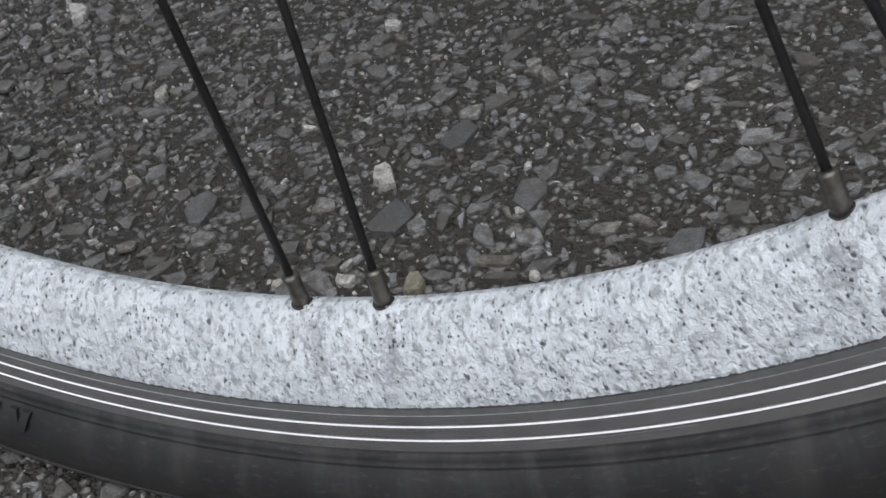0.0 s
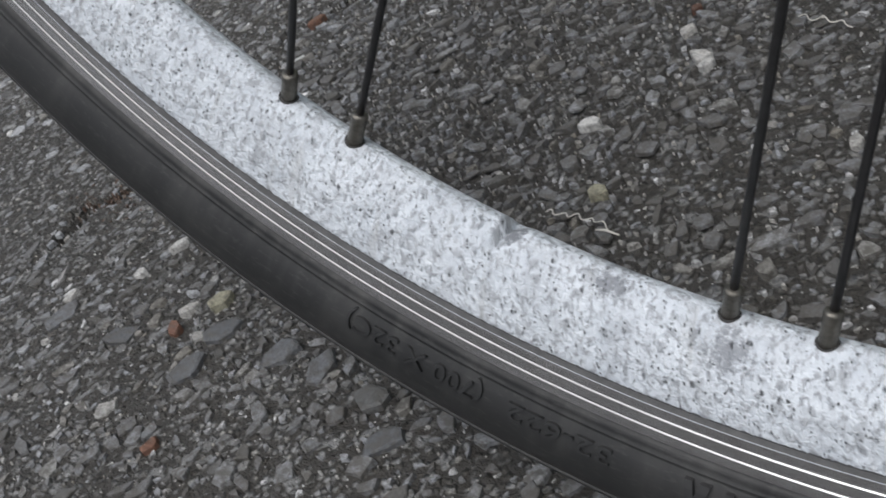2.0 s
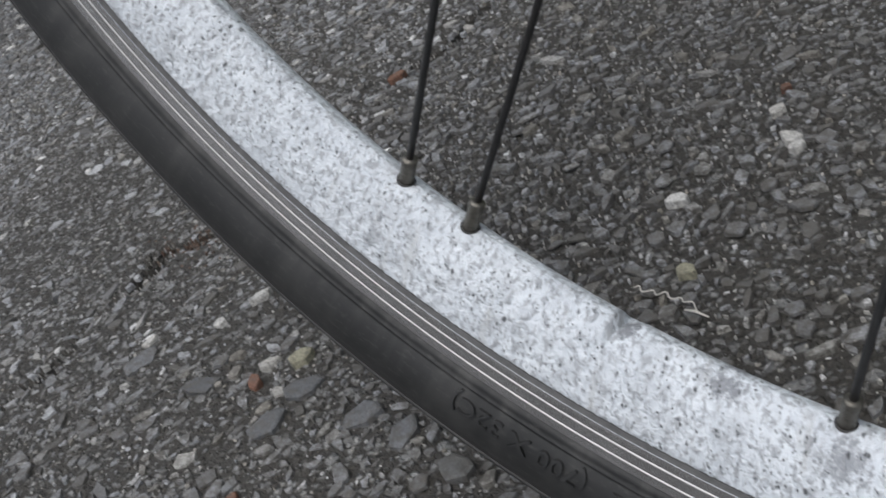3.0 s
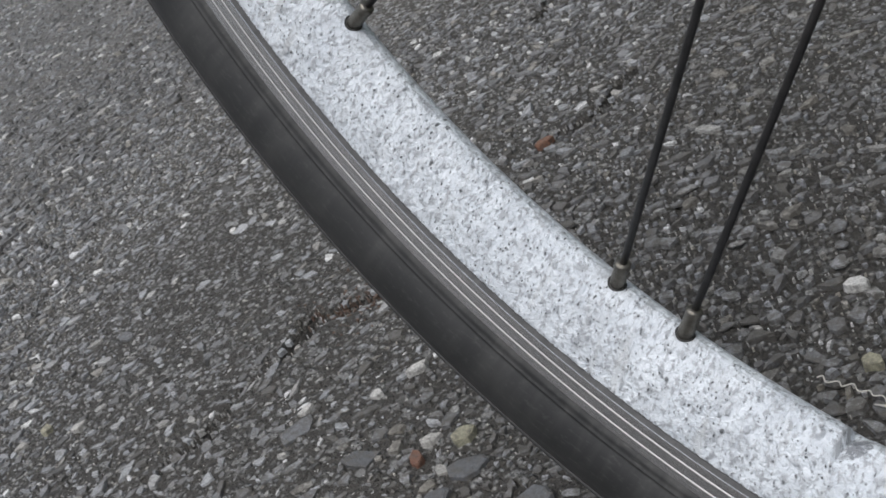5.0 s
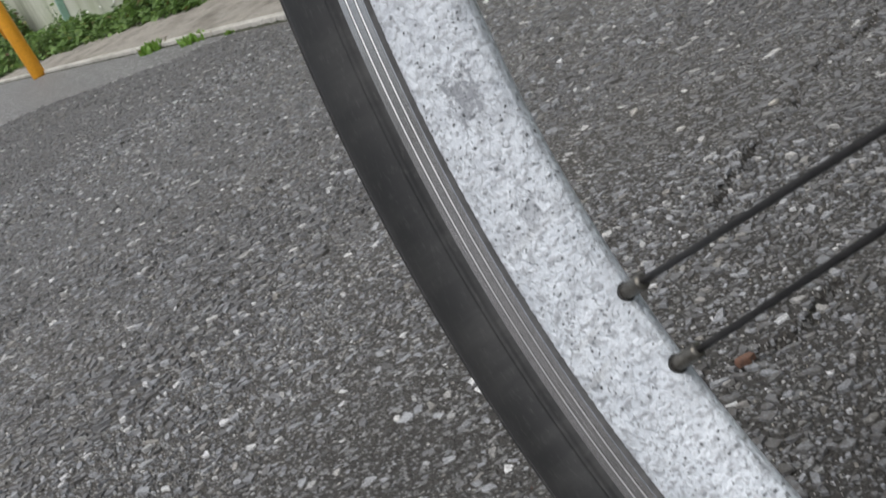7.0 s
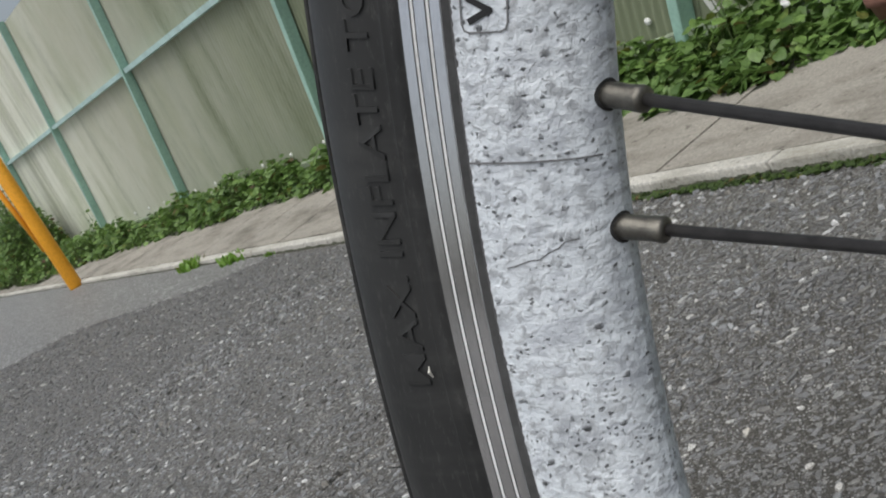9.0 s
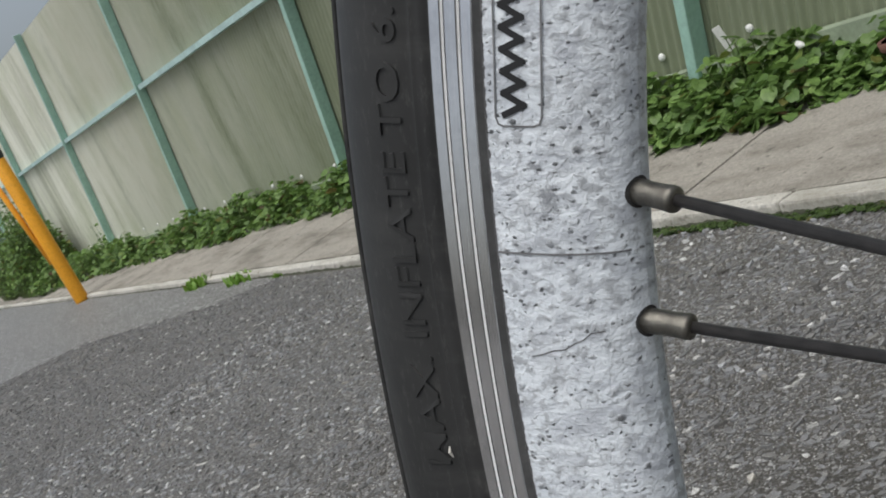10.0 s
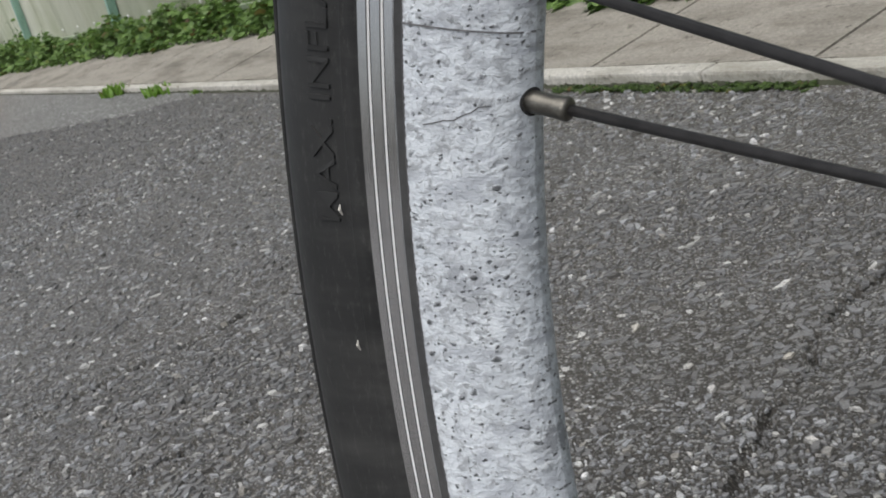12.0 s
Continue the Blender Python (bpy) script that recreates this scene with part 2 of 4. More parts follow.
def make_plain(name, colour, rough=0.6, metal=0.0, spread=0.25, scale=40.0, relief=0.2, depth=0.001):
    """A painted or natural surface with stains at two scales and a fine relief."""
    m, t, b = material(name)
    co = nd(t, "TexCoord").outputs["Object"]
    wide = nd(t, "TexNoise", Vector=co, Scale=scale, Detail=6.0, Roughness=0.65)
    fine = nd(t, "TexNoise", Vector=co, Scale=scale * 14, Detail=4.0, Roughness=0.6)
    dark = tuple(x * (1 - spread) for x in colour)
    light = tuple(min(1.0, x * (1 + spread)) for x in colour)
    c = mixed(t, ramp(t, wide.outputs[0], [(0.3, g3(0)), (0.7, g3(1))]), dark, light)
    c = mixed(t, ramp(t, fine.outputs[0], [(0.45, g3(0)), (0.75, g3(0.5))]), c, tuple(x * 0.6 for x in colour))
    t.links.new(c, b.inputs["Base Color"])
    b.inputs["Metallic"].default_value = metal
    b.inputs["Roughness"].default_value = rough
    bump(t, b, fine.outputs[0], relief, depth)
    return m


def make_stone(name, stops, rough=0.6, mud=0.6):
    """Broken aggregate: one tone a stone, mottled, with rough broken faces."""
    m, t, b = material(name)
    co = nd(t, "NewGeometry")
    oi = nd(t, "ObjectInfo").outputs["Random"]
    pick = maths(t, "FRACT", maths(t, "ADD", co.outputs["Random Per Island"], oi))
    c = ramp(t, pick, stops)
    place = co.outputs["Position"]
    mott = nd(t, "TexNoise", Vector=place, Scale=900.0, Detail=8.0, Roughness=0.75)
    c = mixed(t, ramp(t, mott.outputs[0], [(0.32, g3(0)), (0.68, g3(1))]), mixed(t, 1.0, c, g3(0.4), "MULTIPLY"), mixed(t, 1.0, c, g3(1.15), "MULTIPLY"))
    dust = nd(t, "TexNoise", Vector=place, Scale=260.0, Detail=7.0, Roughness=0.75)
    c = mixed(t, ramp(t, dust.outputs[0], [(0.48 - 0.25 * (mud - 0.6), g3(0)), (0.63 - 0.3 * (mud - 0.6), g3(mud))]), c, (0.095, 0.087, 0.075))
    t.links.new(c, b.inputs["Base Color"])
    b.inputs["Roughness"].default_value = rough
    bump(t, b, maths(t, "ADD", mott.outputs[0], dust.outputs[0]), 0.8, 0.0009)
    return m


def make_asphalt(name, tar, light, cell=330.0):
    """Weathered asphalt mortar with grit of its own between the larger stones."""
    m, t, b = material(name)
    co = nd(t, "NewGeometry").outputs["Position"]
    warp = nd(t, "VectorMath", p_operation="ADD", i0=co,
              i1=nd(t, "VectorMath", p_operation="MULTIPLY", i0=nd(t, "TexNoise", Vector=co, Scale=500.0, Detail=2.0).outputs["Color"], i1=(0.0016, 0.0016, 0.0016)).outputs[0]).outputs[0]
    grit = nd(t, "TexVoronoi", Vector=warp, Scale=cell)
    tone = nd(t, "SeparateXYZ", Vector=grit.outputs["Color"]).outputs[0]
    body = ramp(t, tone, [(0.0, tar), (0.35, tuple(x * 1.3 for x in tar)), (0.7, light), (0.955, tuple(x * 1.35 for x in light)), (0.965, (0.42, 0.41, 0.38)), (1.0, (0.55, 0.54, 0.5))])
    near = ramp(t, grit.outputs["Distance"], [(0.25, g3(0)), (0.55, g3(1))])
    c = mixed(t, near, body, tuple(x * 0.7 for x in tar))
    big = nd(t, "TexVoronoi", Vector=warp, Scale=cell * 0.42)
    tone2 = nd(t, "SeparateXYZ", Vector=big.outputs["Color"]).outputs[1]
    stone = maths(t, "MULTIPLY", ramp(t, tone2, [(0.55, g3(0)), (0.6, g3(1))]), ramp(t, big.outputs["Distance"], [(0.30, g3(1)), (0.42, g3(0))]))
    c = mixed(t, maths(t, "MULTIPLY", stone, 0.75), c, tuple(x * 1.15 for x in light))
    wide = nd(t, "TexNoise", Vector=co, Scale=6.0, Detail=7.0, Roughness=0.7)
    c = mixed(t, ramp(t, wide.outputs[0], [(0.35, g3(0)), (0.7, g3(0.45))]), c, tuple(x * 0.62 for x in tar))
    # contact shade near the wheel and grazing sheen farther off, put into the colour
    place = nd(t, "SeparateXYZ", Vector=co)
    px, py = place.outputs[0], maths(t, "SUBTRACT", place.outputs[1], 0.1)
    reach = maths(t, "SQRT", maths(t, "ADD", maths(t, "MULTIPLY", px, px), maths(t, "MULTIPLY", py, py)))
    reach_tone = ramp(t, maths(t, "ADD", maths(t, "MULTIPLY", reach, 0.8), maths(t, "MULTIPLY", nd(t, "TexNoise", Vector=co, Scale=5.0, Detail=5.0).outputs[0], 0.4)), [(0.40, g3(0.9)), (0.70, g3(0.95)), (1.0, g3(1.4))])
    c = mixed(t, 1.0, c, reach_tone, "MULTIPLY")
    # small glints painted as pale specks
    speck = nd(t, "TexVoronoi", Vector=co, Scale=900.0)
    glint = maths(t, "MULTIPLY", maths(t, "GREATER_THAN", nd(t, "SeparateXYZ", Vector=speck.outputs["Color"]).outputs[2], 0.965), maths(t, "LESS_THAN", speck.outputs["Distance"], 0.3))
    c = mixed(t, glint, c, (0.5, 0.5, 0.48))
    t.links.new(c, b.inputs["Base Color"])
    b.inputs["Roughness"].default_value = 0.5
    h = maths(t, "ADD", maths(t, "MULTIPLY", near, -0.9), maths(t, "MULTIPLY", stone, 0.6))
    h = maths(t, "ADD", h, nd(t, "TexNoise", Vector=co, Scale=1200.0, Detail=4.0).outputs[0])
    bump(t, b, h, 1.0, 0.0018)
    return m


def make_concrete(name, body, stain, foot):
    """Worn concrete: sandy grain, dark stains and pits; below the height foot it is grown over with algae."""
    m, t, b = material(name)
    co = nd(t, "TexCoord").outputs["Object"]
    wide = nd(t, "TexNoise", Vector=nd(t, "VectorMath", p_operation="MULTIPLY", i0=co, i1=(3.0, 9.0, 3.0)).outputs[0], Scale=1.0, Detail=8.0, Roughness=0.7)
    sand = nd(t, "TexNoise", Vector=co, Scale=170.0, Detail=5.0, Roughness=0.7)
    spots = nd(t, "TexNoise", Vector=co, Scale=45.0, Detail=4.0, Roughness=0.6)
    c = mixed(t, ramp(t, sand.outputs[0], [(0.35, g3(0)), (0.68, g3(1))]), tuple(x * 0.72 for x in body), tuple(x * 1.18 for x in body))
    c = mixed(t, ramp(t, wide.outputs[0], [(0.46, g3(0)), (0.66, g3(0.85))]), c, stain)
    c = mixed(t, ramp(t, spots.outputs[0], [(0.60, g3(0)), (0.70, g3(0.8))]), c, tuple(x * 0.6 for x in stain))
    if foot:
        level = maths(t, "ADD", nd(t, "SeparateXYZ", Vector=co).outputs[2], maths(t, "MULTIPLY", maths(t, "SUBTRACT", spots.outputs[0], 0.5), 0.02))
        c = mixed(t, maths(t, "LESS_THAN", level, foot), c, (0.10, 0.105, 0.07))
    t.links.new(c, b.inputs["Base Color"])
    b.inputs["Roughness"].default_value = 0.9
    bump(t, b, maths(t, "SUBTRACT", sand.outputs[0], spots.outputs[0]), 0.8, 0.004)
    return m


def make_leaf(name, dark, light):
    m, t, b = material(name)
    geo = nd(t, "NewGeometry")
    pick = maths(t, "FRACT", maths(t, "ADD", geo.outputs["Random Per Island"], nd(t, "ObjectInfo").outputs["Random"]))
    c = ramp(t, pick, [(0.0, dark), (0.75, light), (0.93, tuple(x * 1.25 for x in light)), (0.97, (0.16, 0.15, 0.03)), (1.0, (0.13, 0.06, 0.04))])
    vein = nd(t, "TexNoise", Vector=geo.outputs["Position"], Scale=120.0, Detail=4.0)
    c = mixed(t, ramp(t, vein.outputs[0], [(0.35, g3(0)), (0.7, g3(0.5))]), c, tuple(x * 0.6 for x in dark))
    t.links.new(c, b.inputs["Base Color"])
    b.inputs["Roughness"].default_value = 0.5
    b.inputs["Transmission Weight"].default_value = 0.0
    shine = nd(t, "BsdfTranslucent", Color=c)
    mix = nd(t, "MixShader", i0=0.35, i1=b.outputs[0], i2=shine.outputs[0])
    t.links.new(mix.outputs[0], t.nodes["Material Output"].inputs["Surface"])
    bump(t, b, vein.outputs[0], 0.3, 0.002)
    return m


def make_panel():
    """Aged translucent corrugated plastic: streaked, greened towards patches."""
    m, t, b = material("weathered_corrugated_plastic")
    co = nd(t, "TexCoord").outputs["Object"]
    streak = nd(t, "TexNoise", Vector=nd(t, "VectorMath", p_operation="MULTIPLY", i0=co, i1=(9.0, 9.0, 0.6)).outputs[0], Scale=1.0, Detail=6.0, Roughness=0.65)
    moss = nd(t, "TexNoise", Vector=nd(t, "VectorMath", p_operation="MULTIPLY", i0=co, i1=(3.6, 3.6, 0.4)).outputs[0], Scale=1.0, Detail=6.0, Roughness=0.7)
    c = mixed(t, ramp(t, streak.outputs[0], [(0.35, g3(0)), (0.68, g3(1))]), (0.86, 0.86, 0.74), (0.93, 0.93, 0.83))
    c = mixed(t, ramp(t, moss.outputs[0], [(0.46, g3(0)), (0.70, g3(0.6))]), c, (0.31, 0.32, 0.22))
    green = nd(t, "TexNoise", Vector=nd(t, "VectorMath", p_operation="MULTIPLY", i0=co, i1=(2.6, 2.6, 1.3)).outputs[0], Scale=1.0, Detail=7.0, Roughness=0.65)
    c = mixed(t, ramp(t, green.outputs[0], [(0.44, g3(0)), (0.68, g3(0.5))]), c, (0.40, 0.45, 0.26))
    along = nd(t, "SeparateXYZ", Vector=co).outputs[0]
    # algae, plus light through the far panels painted in as a cleaner colour
    algae_and_light = maths(t, "ADD", maths(t, "MULTIPLY", along, 0.1), maths(t, "MULTIPLY", maths(t, "SUBTRACT", moss.outputs[0], 0.5), 0.9))
    c = mixed(t, ramp(t, algae_and_light, [(0.36, g3(0.95)), (0.86, g3(0.0))]), c, (0.215, 0.245, 0.155))
    t.links.new(c, b.inputs["Base Color"])
    b.inputs["Roughness"].default_value = 0.45
    through_light = nd(t, "BsdfTranslucent", Color=c)
    mix = nd(t, "MixShader", i0=0.15, i1=b.outputs[0], i2=through_light.outputs[0])
    t.links.new(mix.outputs[0], t.nodes["Material Output"].inputs["Surface"])
    return m


WHITE = make_white_paint()
TRACK = make_metal("machined_brake_track", (0.82, 0.81, 0.82), 0.2, 0.12, 0.97)
GROOVE = make_metal("near_white_groove", (0.95, 0.95, 0.95), 0.32, 0.05, 0.15, True)
DARKRIM = make_plain("rim_grime_and_groove_shade", (0.07, 0.07, 0.07), 0.7, 0.0, 0.3, 300.0, 0.3, 0.0003)
RING_SHADE = make_plain("nipple_shade_and_grime", (0.035, 0.034, 0.033), 0.7, 0.0, 0.3, 500.0, 0.3, 0.0003)
RUBBER = make_rubber("tyre_rubber", 0.5)
TREAD_RUBBER = make_rubber("tread_rubber", 0.42)
SPOKE = make_plain("black_spoke_steel", (0.034, 0.032, 0.032), 0.45, 0.3, 0.4, 300.0, 0.15, 0.0002)
NIPPLE = make_plain("dull_nickel_brass", (0.165, 0.155, 0.135), 0.30, 0.85, 0.35, 500.0, 0.35, 0.0003)
HUB = make_plain("black_hub_alloy", (0.03, 0.03, 0.032), 0.4, 0.6, 0.3, 80.0, 0.1, 0.0003)
INK = make_plain("black_print", (0.012, 0.012, 0.013), 0.5, 0.0, 0.2, 300.0, 0.05, 0.0001)
SEAM = make_plain("rim_seam_dirt", (0.16, 0.16, 0.165), 0.7, 0.0, 0.3, 500.0, 0.2, 0.0002)
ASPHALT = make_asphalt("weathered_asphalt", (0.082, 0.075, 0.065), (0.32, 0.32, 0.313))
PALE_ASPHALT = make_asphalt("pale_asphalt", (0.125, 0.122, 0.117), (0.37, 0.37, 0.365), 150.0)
FARS = [(0.0, (0.181, 0.179, 0.175)), (0.4, (0.219, 0.219, 0.221)), (0.75, (0.265, 0.268, 0.272)), (0.9, (0.237, 0.229, 0.214)), (0.97, (0.316, 0.316, 0.307)), (0.978, (0.632, 0.623, 0.595)), (1.0, (0.744, 0.735, 0.707))]
GREYS = [(0.0, (0.101, 0.096, 0.09)), (0.25, (0.226, 0.226, 0.228)), (0.55, (0.344, 0.353, 0.365)), (0.78, (0.486, 0.495, 0.506)), (0.88, (0.332, 0.313, 0.278)), (0.945, (0.593, 0.593, 0.576)), (0.955, (0.84, 0.84, 0.818)), (1.0, (0.84, 0.84, 0.84))]
NEARS = [(0.0, (0.127, 0.119, 0.109)), (0.35, (0.26, 0.26, 0.261)), (0.6, (0.386, 0.397, 0.417)), (0.82, (0.537, 0.549, 0.573)), (0.9, (0.36, 0.33, 0.276)), (0.945, (0.716, 0.716, 0.689)), (0.96, (0.84, 0.84, 0.84)), (1.0, (0.84, 0.84, 0.84))]
COARSE = [(0.0, (0.149, 0.144, 0.135)), (0.3, (0.224, 0.224, 0.228)), (0.6, (0.298, 0.303, 0.312)), (0.85, (0.374, 0.378, 0.384)), (0.95, (0.314, 0.293, 0.254)), (1.0, (0.463, 0.463, 0.448))]
GRITS = [(0.0, (0.079, 0.076, 0.068)), (0.5, (0.185, 0.182, 0.171)), (0.8, (0.317, 0.317, 0.309)), (0.865, (0.397, 0.383, 0.356)), (0.875, (0.84, 0.84, 0.84)), (1.0, (0.84, 0.84, 0.84))]
SLATE = [(0.0, (0.13, 0.134, 0.141)), (0.4, (0.165, 0.171, 0.18)), (0.8, (0.205, 0.211, 0.221)), (1.0, (0.16, 0.158, 0.151))]
PALE = [(0.0, (0.62, 0.60, 0.56)), (0.6, (0.74, 0.73, 0.70)), (1.0, (0.55, 0.51, 0.43))]
OCHRE = [(0.0, (0.42, 0.40, 0.29)), (1.0, (0.36, 0.34, 0.26))]
RUST = [(0.0, (0.19, 0.085, 0.055)), (1.0, (0.22, 0.11, 0.07))]
STONE = make_stone("grey_aggregate", GREYS)
BROWN_GRIT = make_stone("rust_brown_grit", [(0.0, (0.14, 0.08, 0.055)), (1.0, (0.17, 0.12, 0.09))])
FAR_STONE = make_stone("worn_aggregate", FARS)
NEAR_STONE = make_stone("mixed_aggregate", NEARS, 0.55, 0.8)
COARSE_STONE = make_stone("coarse_grey_aggregate", COARSE, 0.55, 0.85)
GRIT = make_stone("mixed_grit", GRITS, 0.4)
BIG_STONE = make_stone("slate_aggregate", SLATE, 0.5, 0.75)
PALE_STONE = make_stone("pale_quartz", PALE)
OCHRE_STONE = make_stone("ochre_pebble", OCHRE)
RUST_STONE = make_stone("rust_red_chip", RUST)
FIBRE = make_plain("pale_fibre", (0.55, 0.53, 0.48), 0.6)
CONCRETE = make_concrete("worn_concrete", (0.33, 0.305, 0.265), (0.13, 0.118, 0.098), 0.0)
KERB = make_concrete("pale_kerb_concrete", (0.56, 0.54, 0.49), (0.24, 0.225, 0.18), 0.007)
SOIL = make_plain("dark_soil", (0.05, 0.042, 0.03), 0.95, 0.0, 0.4, 12.0, 0.8, 0.01)
MOSS = make_leaf("kerb_moss", (0.035, 0.062, 0.013), (0.075, 0.125, 0.025))
TUFT = make_leaf("bright_grass", (0.13, 0.26, 0.03), (0.24, 0.42, 0.07))
LEAF = make_leaf("weed_leaf", (0.08, 0.15, 0.035), (0.19, 0.305, 0.08))
STEM = make_plain("weed_stem", (0.09, 0.13, 0.04), 0.7)
PANEL = make_panel()
RAIL_STEEL = make_plain("blue_green_steel", (0.44, 0.60, 0.58), 0.5, 0.0, 0.18, 6.0, 0.2, 0.001)
FOOT_STRIP = make_plain("mossy_foot_strip", (0.27, 0.32, 0.23), 0.6, 0.0, 0.3, 9.0, 0.3, 0.001)
GREEN_STEEL = make_plain("pale_green_steel", (0.33, 0.52, 0.445), 0.5, 0.0, 0.15, 6.0, 0.2, 0.001)
YELLOW = make_plain("yellow_plastic", (0.80, 0.36, 0.02), 0.45, 0.0, 0.1, 6.0, 0.1, 0.001)
BLACK_PLASTIC = make_plain("black_plastic", (0.02, 0.02, 0.022), 0.5)
WHITE_PLASTIC = make_plain("white_plastic", (0.7, 0.7, 0.68), 0.5, 0.0, 0.12)
TERRACOTTA = make_plain("brown_clay", (0.15, 0.07, 0.05), 0.8, 0.0, 0.3, 20.0)
HILL = make_plain("hazy_hillside", (0.16, 0.20, 0.24), 0.95, 0.0, 0.35, 0.05, 0.0, 0.01)


# ---- mesh helpers ----
def link(name, me, mat, parent=None, label="", smooth=True):
    me.materials.append(mat)
    if smooth:
        me.polygons.foreach_set("use_smooth", [True] * len(me.polygons))
    ob = new(name, me)
    if parent is not None:
        ob.parent = parent
    if label:
        tagged(ob, label)
    return ob


def part(name, bm, mat, parent=None, label="", smooth=False):
    me = bpy.data.meshes.new(name)
    bm.to_mesh(me)
    bm.free()
    return link(name, me, mat, parent, label, smooth)


def box(bm, lo, hi, m=None):
    out = bmesh.ops.create_cube(bm, size=1.0)["verts"]
    for v in out:
        v.co = Vector([a + (c + 0.5) * (b - a) for a, b, c in zip(lo, hi, v.co)])
        if m is not None:
            v.co = m @ v.co
    return out


def bevelled_box(lo, hi, width, segments=2):
    bm = bmesh.new()
    box(bm, lo, hi)
    bmesh.ops.bevel(bm, geom=bm.edges[:], offset=width, segments=segments, profile=0.6, affect="EDGES")
    return bm


def tube(path, radii, sides=10, caps=True):
    """A round bar along a list of points with a radius at each."""
    bm = bmesh.new()
    path = [Vector(p) for p in path]
    rings = []
    for i, p in enumerate(path):
        way = (path[min(i + 1, len(path) - 1)] - path[max(i - 1, 0)]).normalized()
        side = way.orthogonal().normalized() if i == 0 else (side - way * side.dot(way)).normalized()
        other = way.cross(side)
        rings.append([bm.verts.new(p + radii[i] * (math.cos(a) * side + math.sin(a) * other)) for a in (2 * math.pi * k / sides for k in range(sides))])
    for a, b in zip(rings, rings[1:]):
        for k in range(sides):
            bm.faces.new((a[k], a[(k + 1) % sides], b[(k + 1) % sides], b[k]))
    if caps:
        bm.faces.new(rings[0][::-1])
        bm.faces.new(rings[-1])
    return bm


# ---- the wheel: its own frame has the axle along y, angles run from its lowest point towards -x ----
WHEEL_AT = pose(0, 0, 0.3317, -11.300, -1.201, 0)
FIRST, PITCH, HALF, NIPPLE_R = radians(-5.043), radians(22.5), radians(1.957), 0.2870


def on_wheel(a, r, y):
    return Vector((-r * math.sin(a), y, -r * math.cos(a)))


def revolve(name, profile, mat, parent, label="", steps=720, closed=False, flatten=False, smooth=True):
    """Turns (radius, y) pairs round the axle; keeps arc length and profile length in the map 'polar'."""
    n = len(profile)
    ang = np.linspace(-np.pi, np.pi, steps, endpoint=False)
    pr = np.array(profile)
    co = np.stack([-np.outer(np.sin(ang), pr[:, 0]), np.broadcast_to(pr[:, 1], (steps, n)), -np.outer(np.cos(ang), pr[:, 0])], -1).reshape(-1, 3)
    if flatten:
        m = np.array(WHEEL_AT)
        w = co @ m[:3, :3].T + m[:3, 3]
        low = w[:, 2] < 0.0012
        w[low, 2] = 0.0012 + 0.1 * (w[low, 2] - 0.0012)
        co = (w - m[:3, 3]) @ m[:3, :3]
    spans = n if closed else n - 1
    along = np.concatenate([[0], np.cumsum(np.hypot(np.diff(pr[:, 0]), np.diff(pr[:, 1])))])
    i, j = np.meshgrid(np.arange(steps), np.arange(spans), indexing="ij")
    i2, j2 = (i + 1) % steps, (j + 1) % n
    quads = np.stack([i * n + j, i * n + j2, i2 * n + j2, i2 * n + j], -1).reshape(-1, 4)
    me = bpy.data.meshes.new(name)
    me.from_pydata(co.tolist(), [], quads.tolist())
    arc = 0.3 * 2 * np.pi / steps
    length = np.append(along, along[-1] + 0.002)
    turn = i - steps // 2
    uu = np.stack([turn * arc, turn * arc, (turn + 1) * arc, (turn + 1) * arc], -1).reshape(-1)
    vv = np.stack([length[j], length[j + 1], length[j + 1], length[j]], -1).reshape(-1)
    layer = me.uv_layers.new(name="polar")
    layer.data.foreach_set("uv", np.stack([uu, vv], -1).astype(np.float32).ravel())
    return link(name, me, mat, parent, label, smooth)


def both_sides(half):
    """A profile given from the middle outwards on the -y side, mirrored to the +y side."""
    return [(r, -y) for r, y in half[::-1] if y != 0] + half


wheel = new("bicycle_wheel")
wheel.matrix_world = WHEEL_AT
tagged(wheel, "bicycle wheel with worn white rim and black tyre, leaning on asphalt", "bicycle wheel")

# white body of the rim, from its rounded inner nose out to the brake track
body_half = [(0.2856, 0.0), (0.2859, -0.0018), (0.2868, -0.0034), (0.2882, -0.0050), (0.2901, -0.0065), (0.2926, -0.0080), (0.2955, -0.0093),
             (0.2990, -0.0104), (0.3025, -0.0112), (0.3043, -0.0115), (0.3052, -0.0112)]
CHIP_FROM, CHIP_TO = radians(28.7), radians(29.9)
for sign in (1, -1):
    face = revolve("rim_face", [(r, sign * y) for r, y in body_half], WHITE, wheel, "pitted and flaking white painted rim face", 1800)
    for v in face.data.vertices:
        r = math.hypot(v.co.x, v.co.z)
        nose = max(0.0, min(1.0, (0.2890 - r) / 0.0022))
        if nose > 0:
            a = math.atan2(-v.co.x, -v.co.z)
            lump = 0.00010 * noise.noise((a * 260, v.co.y * 300, 2.0)) + 0.00007 * noise.noise((a * 900, v.co.y * 900, 5.0))
            if CHIP_FROM < a < CHIP_TO:
                lump += 0.0042 * ((a - CHIP_FROM) / (CHIP_TO - CHIP_FROM)) ** 1.5
            new_r = r + lump * nose
            v.co.x, v.co.z = v.co.x * new_r / r, v.co.z * new_r / r


